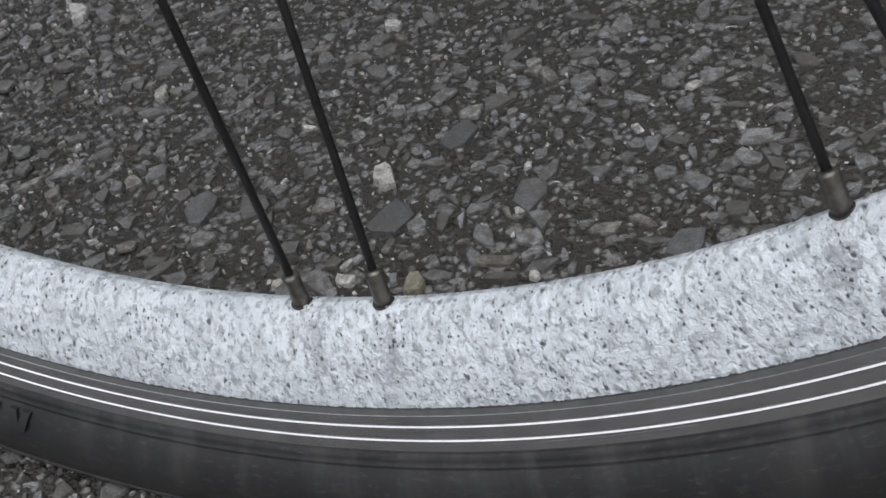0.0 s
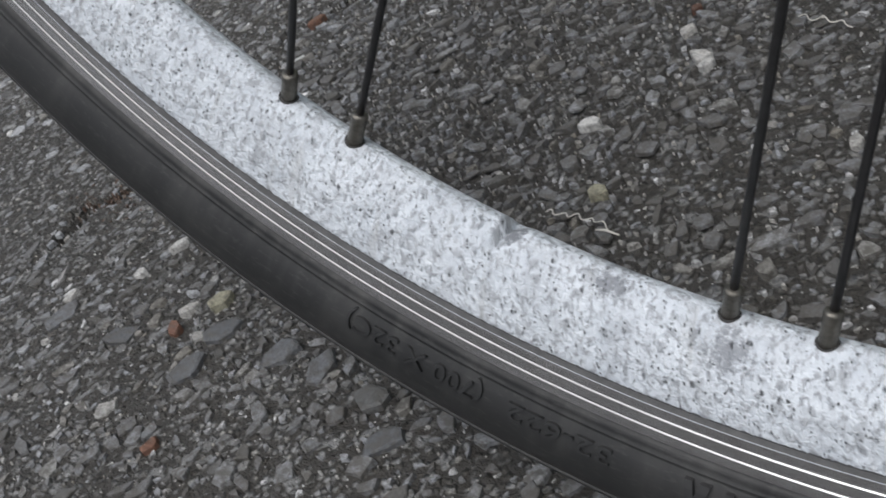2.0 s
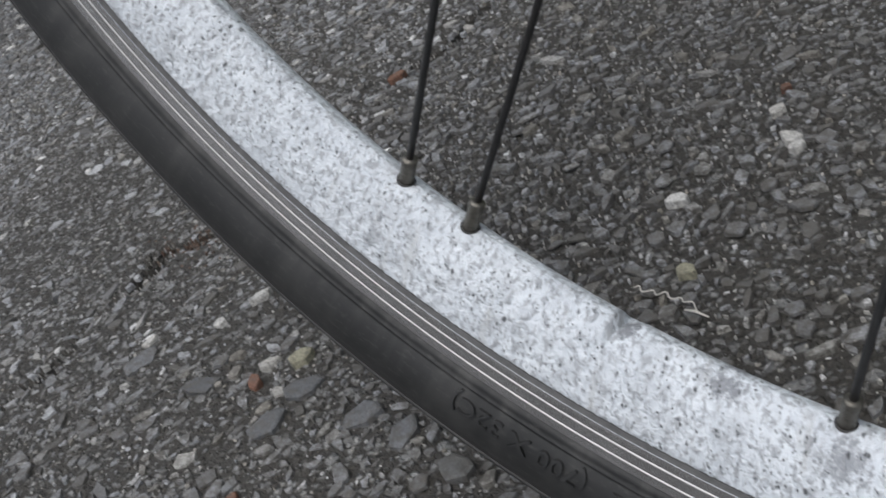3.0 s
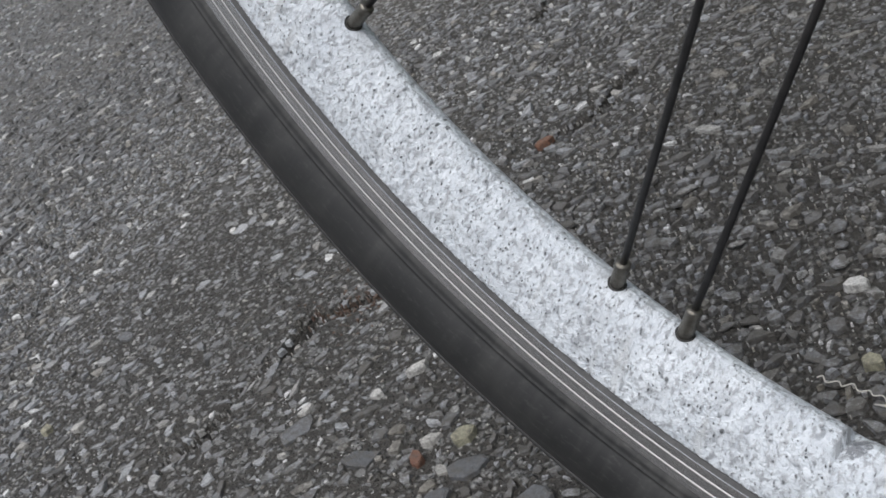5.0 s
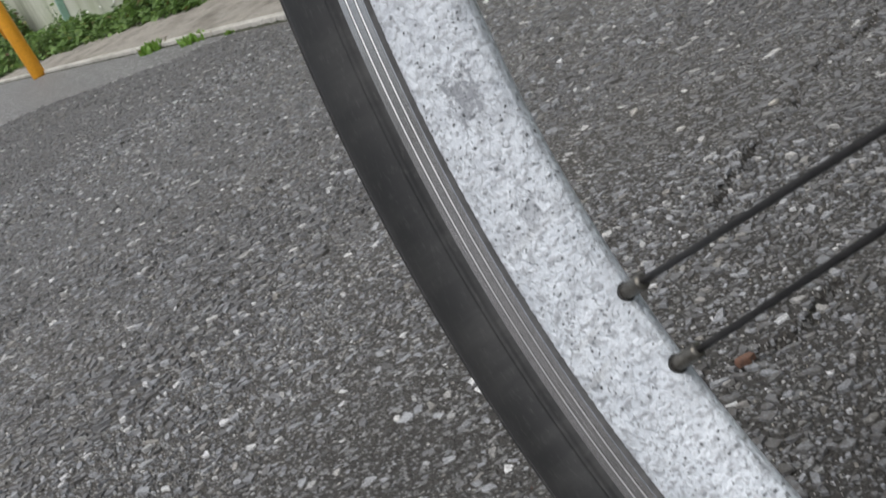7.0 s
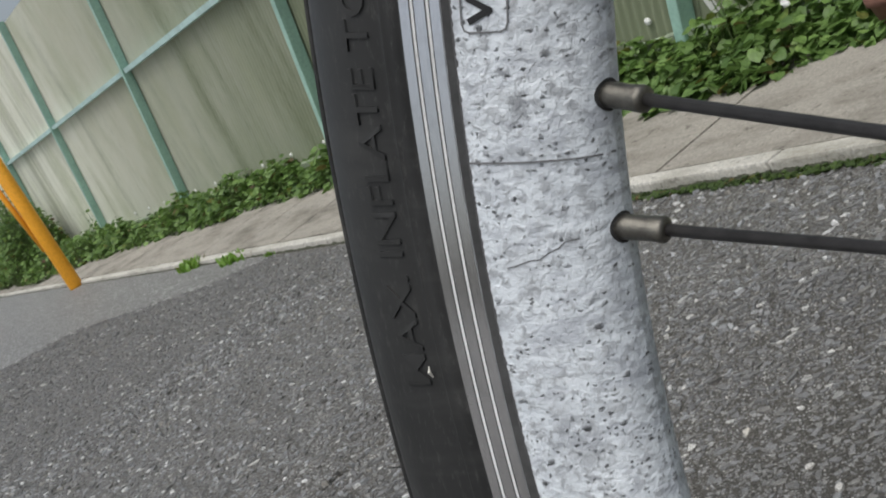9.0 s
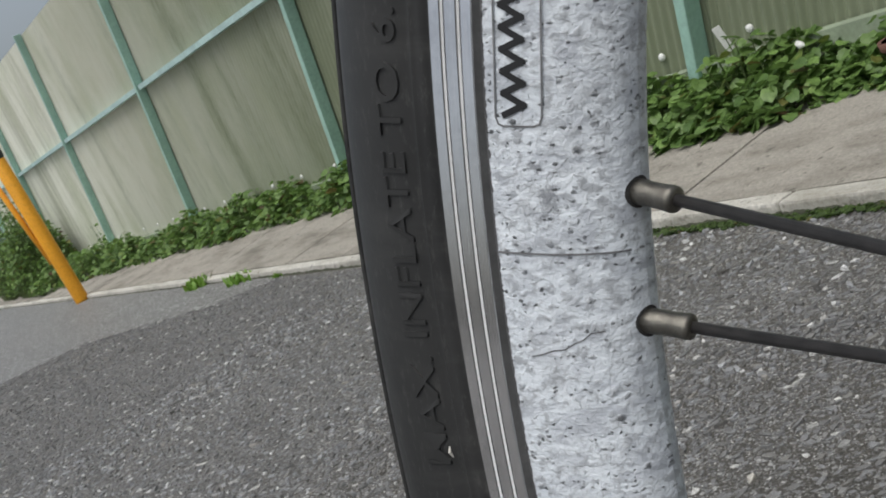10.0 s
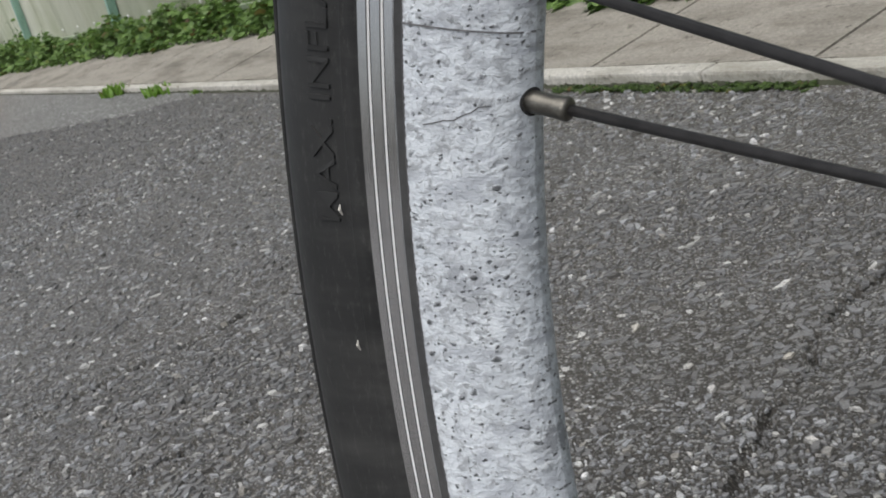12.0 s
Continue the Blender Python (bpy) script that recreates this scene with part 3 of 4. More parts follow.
def track_profile(s):
    y0 = -0.0124
    pts = [(0.3056, y0 + 0.0004), (0.3057, y0)]
    for g in (0.3083, 0.3118):
        pts += [(g - 0.00058, y0), (g - 0.00046, y0 + 0.00042), (g + 0.00046, y0 + 0.00042), (g + 0.00056, y0)]
    pts += [(0.3146, y0), (0.3152, y0 + 0.0003), (0.3155, y0 + 0.0010), (0.3155, y0 + 0.0030)]
    return [(r, s * y) for r, y in pts]


for s in (1, -1):
    revolve("brake_track", track_profile(s), TRACK, wheel, "machined grey aluminium brake track with two grooves", 1200, False, False, False)
    for g in (0.3083, 0.3118):
        y0 = -0.0124
        revolve("groove_edge", [(g - 0.00004, s * (y0 + 0.00022)), (g + 0.00024, s * (y0 - 0.00006)), (g + 0.00033, s * (y0 + 0.00006))], GROOVE, wheel, "thin near-white groove line", 1200, False, False, False)
        # the groove's shade, laid on as a thin dark strip
        revolve("groove_dirt", [(g + 0.00036, s * (y0 + 0.00010)), (g + 0.00060, s * (y0 - 0.00004))], DARKRIM, wheel, "dark strip standing in for the shade in the groove", 1200, False, False, False)
    revolve("rim_step", [(0.3041, s * -0.0108), (0.3046, s * -0.0112), (0.3052, s * -0.0117), (0.3057, s * -0.0122)], DARKRIM, wheel, "dark grimy step beside the paint")

# tyre
tyre_half = [(0.3412, 0.0), (0.3410, -0.0030), (0.3404, -0.0060), (0.3393, -0.0088), (0.3380, -0.0110), (0.3374, -0.0117), (0.3366, -0.0126), (0.3348, -0.0140), (0.3324, -0.0151),
             (0.3296, -0.0158), (0.3268, -0.0159), (0.3242, -0.0155), (0.3218, -0.0148), (0.3202, -0.0141), (0.3190, -0.0134), (0.3186, -0.01318), (0.31835, -0.01328), (0.3181, -0.01324), (0.3179, -0.01303), (0.3170, -0.01275), (0.3163, -0.0126), (0.3158, -0.0121), (0.3150, -0.0115), (0.3142, -0.0112)]
tread_half = [(0.3420, 0.0), (0.3418, -0.0031), (0.3412, -0.0061), (0.3401, -0.0090), (0.3393, -0.0104), (0.3387, -0.0112), (0.3384, -0.0121), (0.3378, -0.0127), (0.3373, -0.0124), (0.3371, -0.0119)]
tyre = revolve("tyre", both_sides(tyre_half), RUBBER, wheel, "black rubber road tyre with raised lettering and dusty sidewall", 900, False, True)


tread = revolve("tread", both_sides(tread_half), TREAD_RUBBER, tyre, "darker tread strip with a moulded edge", 900, False, True)


def sidewall(r):
    """y of the tyre's near wall at a radius."""
    rs = [p[0] for p in tyre_half][::-1]
    ys = [p[1] for p in tyre_half][::-1]
    return float(np.interp(r, rs, ys))


def lettering(text, a0, a1, r0, height, lift=0.00042):
    """Raised characters round the near sidewall, tops outward, from angle a0 to a1."""
    curve = bpy.data.curves.new("lettering", "FONT")
    curve.body = text
    curve.size = 1.0
    curve.extrude = 0.05
    curve.offset = 0.004
    curve.resolution_u = 3
    carrier = new("lettering_source", curve)
    me = bpy.data.meshes.new_from_object(carrier)
    bpy.data.objects.remove(carrier)
    xs = [v.co.x for v in me.vertices]
    lo, hi = min(xs), max(xs)
    for v in me.vertices:
        a = radians(a0 + (a1 - a0) * (v.co.x - lo) / (hi - lo))
        r = r0 + v.co.y * height / 0.70
        v.co = on_wheel(a, r, sidewall(r) - (lift if v.co.z > 0 else -0.0004))
    me.materials.clear()
    return link("raised_lettering", me, RUBBER, tyre, "raised lettering moulded in the sidewall", False)


lettering("32-622", 22.6, 27.2, 0.3206, 0.0040, 0.0007)
lettering("(700 X 32C)", 28.4, 35.2, 0.3206, 0.0042, 0.0007)
lettering("MAX. INFLATE TO 6.", 101.0, 114.4, 0.3203, 0.0042)


def raised_bar(a0, a1, r0, r1, lean=0.0):
    bm = bmesh.new()
    rows = []
    for a in np.linspace(a0, a1, 5):
        row = []
        for r in np.linspace(r0, r1, 4):
            aa = radians(a + lean * (r - r0) / (r1 - r0))
            row.append((bm.verts.new(on_wheel(aa, r, sidewall(r) - 0.0011)), bm.verts.new(on_wheel(aa, r, sidewall(r) + 0.0005))))
        rows.append(row)
    for i in range(4):
        for j in range(3):
            bm.faces.new((rows[i][j][0], rows[i][j + 1][0], rows[i + 1][j + 1][0], rows[i + 1][j][0]))
    for i in range(4):
        for j in (0, 3):
            bm.faces.new((rows[i][j][0], rows[i + 1][j][0], rows[i + 1][j][1], rows[i][j][1]))
    for j in range(3):
        for i in (0, 4):
            bm.faces.new((rows[i][j][0], rows[i][j + 1][0], rows[i][j + 1][1], rows[i][j][1]))
    part("raised_mark", bm, RUBBER, tyre, "raised plain mark moulded in the sidewall")


for k in range(6):
    at = 10.5 + 1.62 * k
    raised_bar(at, at + 0.42, 0.3196, 0.3246, 0.25)
    raised_bar(at + 0.72, at + 1.05, 0.3196, 0.3246, -0.25)

# fine rubber hairs left by the mould on the shoulder
for k in range(46):
    a = radians(84 + 0.82 * k + random.uniform(-0.25, 0.25))
    r, y = random.choice(((0.3385, -0.0104), (0.3410, -0.0035), (0.3400, 0.004)))
    base = on_wheel(a, r, y)
    out = (on_wheel(a, r + 0.0015, y * 1.15) - base).normalized()
    size = random.choice((0.0006, 0.0008, 0.0010, 0.0022))
    part("rubber_hair", tube([base, base + out * size, base + out * size * 1.6 + Vector((0, -0.0002, 0.0003))], [0.00025, 0.0002, 0.00008], 5), RUBBER, tyre)
part("rubber_hair", tube([on_wheel(radians(115.0), 0.3405, -0.004), on_wheel(radians(115.0), 0.3430, -0.005), on_wheel(radians(115.15), 0.3446, -0.006)], [0.0004, 0.0004, 0.0001], 6), RUBBER, tyre)

# pale grass seeds stuck to the tyre
for a, r in ((101.25, 0.3192), (96.6, 0.3189)):
    part("stuck_seed", tube([on_wheel(radians(a), r, -0.0146), on_wheel(radians(a + 0.18), r + 0.0002, -0.0150), on_wheel(radians(a + 0.35), r + 0.0003, -0.0147)], [0.00012, 0.0003, 0.0001], 6), FIBRE, tyre, "pale grass seed stuck to the rubber")


def face_y(r):
    return float(np.interp(r, [p[0] for p in body_half], [p[1] for p in body_half]))


def face_strip(points, width, lift, mat, name, parent, label=""):
    """A thin flat line on the near rim face through (angle, radius) points, joined end to end."""
    bm = bmesh.new()
    quads = []
    for (a0, r0), (a1, r1) in zip(points, points[1:]):
        steps = max(2, int(abs(r1 - r0) / 0.0015) + 2)
        p = np.array([radians(a0) * 0.297, r0])
        q = np.array([radians(a1) * 0.297, r1])
        n = np.array([-(q - p)[1], (q - p)[0]])
        n *= width / 2 / (np.hypot(*n) + 1e-9)
        d = (q - p) / (np.hypot(*(q - p)) + 1e-9) * width * 0.4
        pts = [(p - d + (q - p + 2 * d) * k / steps) for k in range(steps + 1)]
        rows = []
        for c in pts:
            row = []
            for s in (-1, 1):
                u, r = c + s * n
                row.append(bm.verts.new(on_wheel(u / 0.297, r, face_y(r) - lift)))
            rows.append(row)
        for x, y in zip(rows, rows[1:]):
            bm.faces.new((x[0], x[1], y[1], y[0]))
    bm.normal_update()
    bmesh.ops.solidify(bm, geom=bm.faces[:], thickness=0.00004)
    return part(name, bm, mat, parent, label)


# label with a printed zigzag, and the rim's joint
LABEL_A0, LABEL_A1 = 111.4, 122.5
corner = [(LABEL_A1, 0.3026), (LABEL_A0 + 0.25, 0.3026), (LABEL_A0 + 0.05, 0.3022), (LABEL_A0, 0.3014), (LABEL_A0 + 0.03, 0.2966), (LABEL_A0 + 0.10, 0.2957), (LABEL_A0 + 0.3, 0.2953), (LABEL_A1, 0.2953)]
sticker = face_strip(corner, 0.00026, 0.00010, SEAM, "rim_label", wheel, "dirty outline of a clear label with black zigzag")
zig = []
for k in range(36):
    zig.append((111.72 + 0.298 * k, 0.3011 if k % 2 == 0 else 0.2979))
face_strip(zig, 0.00094, 0.00014, INK, "zigzag_print", sticker, "black printed zigzag line")
seam_r = np.linspace(0.28565, 0.3040, 14)
face_strip([(107.75 + 0.02 * math.sin(9000 * r), r) for r in seam_r], 0.00030, 0.00016, SEAM, "rim_joint", wheel, "thin dark joint line across the rim")
face_strip([(104.66, 0.3004), (104.72, 0.2990), (104.86, 0.2968), (104.90, 0.2950), (105.08, 0.2936), (105.2, 0.2922), (105.38, 0.2912), (105.42, 0.2895)], 0.00018, 0.00006, SEAM, "paint_crack", wheel, "ragged crack in the white paint")

# spokes in sixteen pairs, with their nipples
def nose_r(y):
    return float(np.interp(abs(y), [-p[1] for p in body_half[:10]], [p[0] for p in body_half[:10]]))


# how far each spoke passes the axle; most keep to the lacing pattern, a few are bent
SPOKE_OFFSET = {(15, 1): 0.025, (0, 1): -0.0175, (0, -1): -0.0205, (1, 1): 0.0275, (1, -1): 0.025, (2, 1): -0.0215, (2, -1): -0.0180, (3, 1): 0.0165, (3, -1): 0.0162, (5, 1): 0.0080, (5, -1): 0.0120}
for k in range(16):
    for s, flange in ((1, -0.031), (-1, 0.031)):
        a = FIRST + PITCH * k + s * HALF
        flange = -flange if k == 15 else flange
        foot_y = -0.0004
        b = on_wheel(a, nose_r(foot_y), foot_y)
        inward = Vector((math.sin(a), 0, math.cos(a)))
        off = SPOKE_OFFSET.get((k, s), 0.019 if k % 2 else -0.020)
        d = math.asin(-off / NIPPLE_R)
        e = Vector((inward.x * math.cos(d) - inward.z * math.sin(d), 0, inward.z * math.cos(d) + inward.x * math.sin(d)))
        reach = NIPPLE_R * math.cos(d) - 0.010
        end = b + e * reach + Vector((0, flange - foot_y, 0))
        way = (end - b).normalized()
        base = b - way * 0.0004
        part("spoke", tube([base + way * 0.004, base + way * 0.12, end], [0.00091, 0.00091, 0.00091], 12), SPOKE, wheel, "", True)
        bm = tube([base - way * 0.0008, base + way * 0.0012, base + way * 0.0016, base + way * 0.0028, base + way * 0.0050, base + way * 0.0068, base + way * 0.0074, base + way * 0.0077],
                  [0.0019, 0.0019, 0.00195, 0.00185, 0.00185, 0.0020, 0.0019, 0.00125], 14)
        part("spoke_nipple", bm, NIPPLE, wheel, "dull grey metal spoke nipple", True)
        # dark ring on the nose: contact shade and grime at the nipple, painted together
        bm = bmesh.new()
        inner, outer = [], []
        for q in range(18):
            phi = 2 * math.pi * q / 18
            for ring, rho in ((inner, 0.0016), (outer, 0.0024)):
                y = foot_y + rho * math.sin(phi)
                ring.append(bm.verts.new(on_wheel(a + rho * math.cos(phi) / 0.286, nose_r(y) - 0.00010, y)))
        for q in range(18):
            bm.faces.new((inner[q], inner[(q + 1) % 18], outer[(q + 1) % 18], outer[q]))
        part("eyelet", bm, RING_SHADE, wheel, "", True)
bm = tube([(0, -0.050, 0), (0, -0.036, 0), (0, -0.0355, 0), (0, -0.031, 0), (0, -0.0275, 0), (0, -0.024, 0), (0, 0.024, 0), (0, 0.0275, 0), (0, 0.031, 0), (0, 0.0355, 0), (0, 0.036, 0), (0, 0.050, 0)],
          [0.0075, 0.0075, 0.0225, 0.0245, 0.0245, 0.014, 0.014, 0.0245, 0.0245, 0.0225, 0.0075, 0.0075], 32)
part("hub", bm, HUB, wheel, "black alloy wheel hub", False)

# ---- road ----
CRACKS = (
    ((-0.512, -0.06), (-0.504, -0.024), (-0.507, -0.014), (-0.507, 0.004), (-0.508, 0.037), (-0.507, 0.066), (-0.491, 0.074), (-0.470, 0.095)),
    ((-0.470, 0.15), (-0.458, 0.191), (-0.463, 0.222), (-0.450, 0.244), (-0.445, 0.262), (-0.452, 0.30)),
    ((-0.60, 0.40), (-0.615, 0.454), (-0.620, 0.502), (-0.621, 0.545), (-0.647, 0.611), (-0.646, 0.668), (-0.633, 0.699), (-0.66, 0.80), (-0.64, 0.95)),
    ((-1.50, 0.27), (-1.471, 0.333), (-1.444, 0.426), (-1.408, 0.492), (-1.392, 0.605), (-1.40, 0.68)),
    ((-1.19, 0.25), (-1.168, 0.288), (-1.153, 0.329), (-1.131, 0.372), (-1.12, 0.42)),
)


def crack_distance(x, y):
    x, y = x + 0.0026 * np.sin(y * 120) + 0.0009 * np.sin(y * 310 + 1), y + 0.001 * np.sin(x * 200)
    best = np.full(np.shape(x), 9.0)
    for line in CRACKS:
        for (x0, y0), (x1, y1) in zip(line, line[1:]):
            dx, dy = x1 - x0, y1 - y0
            s = np.clip(((x - x0) * dx + (y - y0) * dy) / (dx * dx + dy * dy), 0, 1)
            best = np.minimum(best, np.hypot(x - x0 - s * dx, y - y0 - s * dy))
    return best


def crack_width(x, y):
    """How far a crack gapes at a place: 1 wide open, near 0 where it has closed up."""
    return np.clip(0.66 + 0.7 * np.sin(x * 41 + y * 57) * np.sin(y * 29 + x * 13 + 1.0), 0.22, 1.0)


def spread(lo, hi, step, far, grow=1.35):
    """Grid lines: even between lo and hi, then ever wider out to far."""
    inner = list(np.arange(lo, hi + step / 2, step))
    left, right, d = [], [], step
    x = lo
    while x > -far:
        d *= grow
        x -= d
        left.append(x)
    x, d = hi, step
    while x < far:
        d *= grow
        x += d
        right.append(x)
    return np.array(left[::-1] + inner + right)


gx, gy = spread(-1.54, 0.34, 0.0023, 400.0), spread(-0.22, 0.86, 0.0023, 400.0)
X, Y = np.meshgrid(gx, gy, indexing="ij")
rng = np.random.default_rng(7)
near = (X > -1.6) & (X < 0.4) & (Y > -0.3) & (Y < 0.9)
Z = np.where(near, rng.normal(0, 0.0005, X.shape), 0.0)
wave = 0.0012 * np.sin(X * 9 + 1.3 * np.sin(Y * 7)) * np.sin(Y * 8 + 0.7)
Z = Z + np.where(near, wave * np.clip(np.abs(X - 0) * 4, 0, 1), 0)
cd = crack_distance(X, Y)
Z -= np.where(near, 0.0009, 0.0004)
Z -= 0.014 * np.clip(1.15 - cd / (0.0025 + 0.0050 * crack_width(X, Y)), 0, 1) * crack_width(X, Y)
n1, n2 = X.shape
co = np.stack([X, Y, Z], -1).reshape(-1, 3)
i, j = np.meshgrid(np.arange(n1 - 1), np.arange(n2 - 1), indexing="ij")
quads = np.stack([i * n2 + j, (i + 1) * n2 + j, (i + 1) * n2 + j + 1, i * n2 + j + 1], -1).reshape(-1, 4)
me = bpy.data.meshes.new("road")
me.from_pydata(co.tolist(), [], quads.tolist())
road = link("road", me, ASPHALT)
tagged(road, "weathered grey asphalt road with coarse exposed stones and cracks", "road", "", "structure")

# ---- kerb, apron and fence run along one line ----
ALONG = Vector((-0.9767, 0.2148, 0))
BEHIND = Vector((0.2148, 0.9767, 0))
LINE_AT = Vector((0, 1.0593, 0))


def beside(s, d, z):
    """A place s metres along the kerb, d metres behind its front edge."""
    return LINE_AT + ALONG * s + BEHIND * d + Vector((0, 0, z))


LINE_POSE = Matrix.Translation(LINE_AT) @ Matrix(((ALONG.x, BEHIND.x, 0, 0), (ALONG.y, BEHIND.y, 0, 0), (0, 0, 1, 0), (0, 0, 0, 1)))


def flip_in(bm):
    bmesh.ops.recalc_face_normals(bm, faces=bm.faces[:])
    return bm


kerb = new("kerb")
kerb.matrix_world = LINE_POSE
tagged(kerb, "low pale concrete kerb along the road", "kerb", "", "structure")
for k in range(30):
    s0 = -3.0 + 0.6 * k
    bm = bevelled_box((s0 + 0.002, -0.055, -0.06), (s0 + 0.598, -0.014, 0.022 + random.uniform(-0.001, 0.001)), 0.005)
    part("kerb_stone", flip_in(bm), KERB, kerb)
apron = new("pavement")
apron.matrix_world = LINE_POSE
tagged(apron, "worn brownish concrete strip behind the kerb", "pavement", "", "structure")
for k in range(36):
    s0, s1 = -2.88 + 0.49 * k, -2.88 + 0.49 * (k + 1) - random.uniform(0.004, 0.012)
    bm = bmesh.new()
    rows = []
    cols = np.linspace(s0, s1, 8)
    for d in np.linspace(0.004, 0.62, 9):
        rows.append([bm.verts.new((s, d, 0.021 + 0.083 * (d - 0.07) + 0.004 * noise.noise((s * 3, d * 5, 1)))) for s in cols])
    for a, b in zip(rows, rows[1:]):
        for q in range(7):
            bm.faces.new((a[q], a[q + 1], b[q + 1], b[q]))
    bm.normal_update()
    bmesh.ops.solidify(bm, geom=bm.faces[:], thickness=0.06)
    part("paving_slab", flip_in(bm), CONCRETE, apron)
bm = bmesh.new()
box(bm, (-2.9, -0.010, -0.06), (18, 0.63, 0.0145))
soil = part("soil_bed", bm, SOIL)
soil.matrix_world = LINE_POSE
tagged(soil, "dark soil under and behind the concrete strip", "soil", "", "structure")

# pale resurfaced stretch of the road
bm = bmesh.new()
pts = [(-4.83, 1.26), (-4.55, 1.55), (-3.60, 1.60), (-3.25, 1.755), (-16.0, 4.55), (-16.0, -5.0), (-9.0, -3.6)]
bm.faces.new([bm.verts.new((x, y, 0.0015)) for x, y in pts])
bm.normal_update()
bmesh.ops.solidify(bm, geom=bm.faces[:], thickness=0.004)
patch = part("road_patch", flip_in(bm), PALE_ASPHALT)
tagged(patch, "paler resurfaced stretch of asphalt", "road", "", "structure")

FENCE_D = 0.60
fence = new("fence")
fence.matrix_world = LINE_POSE
tagged(fence, "weathered translucent corrugated fence with pale green steel frame", "fence")
POSTS = [-2.4, -0.2, 1.98, 4.05, 6.22, 8.42, 10.7, 13.0]


SHEAR = 0.33


def sloped(bm):
    """Posts stand upright on the sloping road: they lean against the kerb's line."""
    for v in bm.verts:
        v.co.x -= SHEAR * (v.co.z - 0.1)
    return bm


def fence_top(s):
    return 1.57 + 0.035 * (s - 6.8)


def fence_rail(s):
    return 0.84 + 0.016 * (s - 4.1)


for s in POSTS:
    bm = bevelled_box((s - 0.017, FENCE_D - 0.055, 0.02), (s + 0.017, FENCE_D - 0.008, fence_top(s) + 0.01), 0.004)
    part("post", flip_in(sloped(bm)), GREEN_STEEL, fence)
for a, b in zip(POSTS, POSTS[1:]):
    for level, h in ((fence_rail, 0.025), (lambda s: 0.105 + 0.0 * s, 0.045)):
        bm = bmesh.new()
        for v in box(bm, (0, 0, 0), (1, 1, 1)):
            s = a + 0.024 + v.co.x * (b - a - 0.048)
            v.co = Vector((s, FENCE_D - 0.045 + v.co.y * 0.037, level(s) + (v.co.z - 0.5) * h))
        for v in bm.verts:
            v.co.x -= SHEAR * (level(v.co.x) - 0.1)
        part("rail", flip_in(bm), RAIL_STEEL if level is fence_rail else FOOT_STRIP, fence, "" if level is fence_rail else "mossy grey-green foot rail")
    bm = bmesh.new()
    count = int((b - a) / 0.004)
    rows = []
    for k in range(count + 1):
        s = a + (b - a) * k / count
        d = FENCE_D + 0.0048 * math.sin(2 * math.pi * s / 0.032)
        top = fence_top(s) + 0.004 * math.sin(2 * math.pi * s / 0.032)
        rows.append((bm.verts.new((s - SHEAR * (0.04 - 0.1), d, 0.04)), bm.verts.new((s - SHEAR * (top - 0.1), d, top))))
    for p, q in zip(rows, rows[1:]):
        bm.faces.new((p[0], q[0], q[1], p[1]))
    part("corrugated_panel", bm, PANEL, fence, "", True)
    for k in range(6):
        s = a + 0.15 + (b - a - 0.3) * k / 5
        c = Vector((s - SHEAR * 0.07, FENCE_D - 0.003, 0.17))
        part("bolt_cap", tube([c, c + Vector((0, -0.006, 0)), c + Vector((0, -0.010, 0))], [0.009, 0.009, 0.004], 10), WHITE_PLASTIC, fence)

# ---- yellow guy-wire guard ----
guard = new("guy_wire_guard")
guard_at = Vector((-6.565, 2.422, 0.0))
guard.location = guard_at
tagged(guard, "yellow plastic guy-wire guard tube standing at the kerb", "bollard")
up = Vector((-0.015, -0.03, 1.0)).normalized()
part("tube", tube([up * 0.0, up * 0.01, up * 0.89, up * 0.90], [0.036, 0.040, 0.040, 0.036], 20), YELLOW, guard, "", True)
part("collar", tube([up * 0.89, up * 0.91, up * 0.965, up * 0.975], [0.038, 0.044, 0.044, 0.030], 20), BLACK_PLASTIC, guard, "black plastic collar", True)
part("upper_tube", tube([up * 0.96, up * 1.75], [0.030, 0.030], 16), YELLOW, guard, "", True)
side = Vector((-0.07, -0.05, 0))
part("split_sleeve", tube([up * 0.26 + side * 0.5, up * 0.6 + side * 0.9, up * 1.1 + side * 1.4], [0.014, 0.016, 0.016], 12), YELLOW, guard, "narrow yellow sleeve", True)


# ---- weeds ----
def leaf_mesh(name, size, lobes, seed):
    """One folded, pointed leaf in its own frame: stem end at the origin, blade along +x."""
    r = random.Random(seed)
    bm = bmesh.new()
    mid = [bm.verts.new((size * t, 0, size * (0.10 * t - 0.22 * t * t))) for t in (0.0, 0.35, 0.7, 1.0)]
    for sgn in (-1, 1):
        w = [0.30, 0.50 + r.uniform(-0.06, 0.06), 0.34 * lobes]
        edge = [bm.verts.new((size * t, sgn * size * wd, size * (0.10 * t - 0.22 * t * t + 0.12 * wd + r.uniform(-0.03, 0.03)))) for t, wd in zip((-0.08, 0.30, 0.68), w)]
        faces = ((mid[0], edge[0], edge[1], mid[1]), (mid[1], edge[1], edge[2], mid[2]))
        for f in faces:
            bm.faces.new(f if sgn > 0 else f[::-1])
        f = (mid[2], edge[2], mid[3])
        bm.faces.new(f if sgn > 0 else f[::-1])
    me = bpy.data.meshes.new(name)
    bm.to_mesh(me)
    bm.free()
    me.materials.append(LEAF)
    return me


LEAVES = [leaf_mesh("leaf", 0.030, 1.25, 1), leaf_mesh("leaf", 0.034, 1.1, 2), leaf_mesh("leaf", 0.024, 1.35, 3), leaf_mesh("leaf", 0.038, 1.2, 4)]


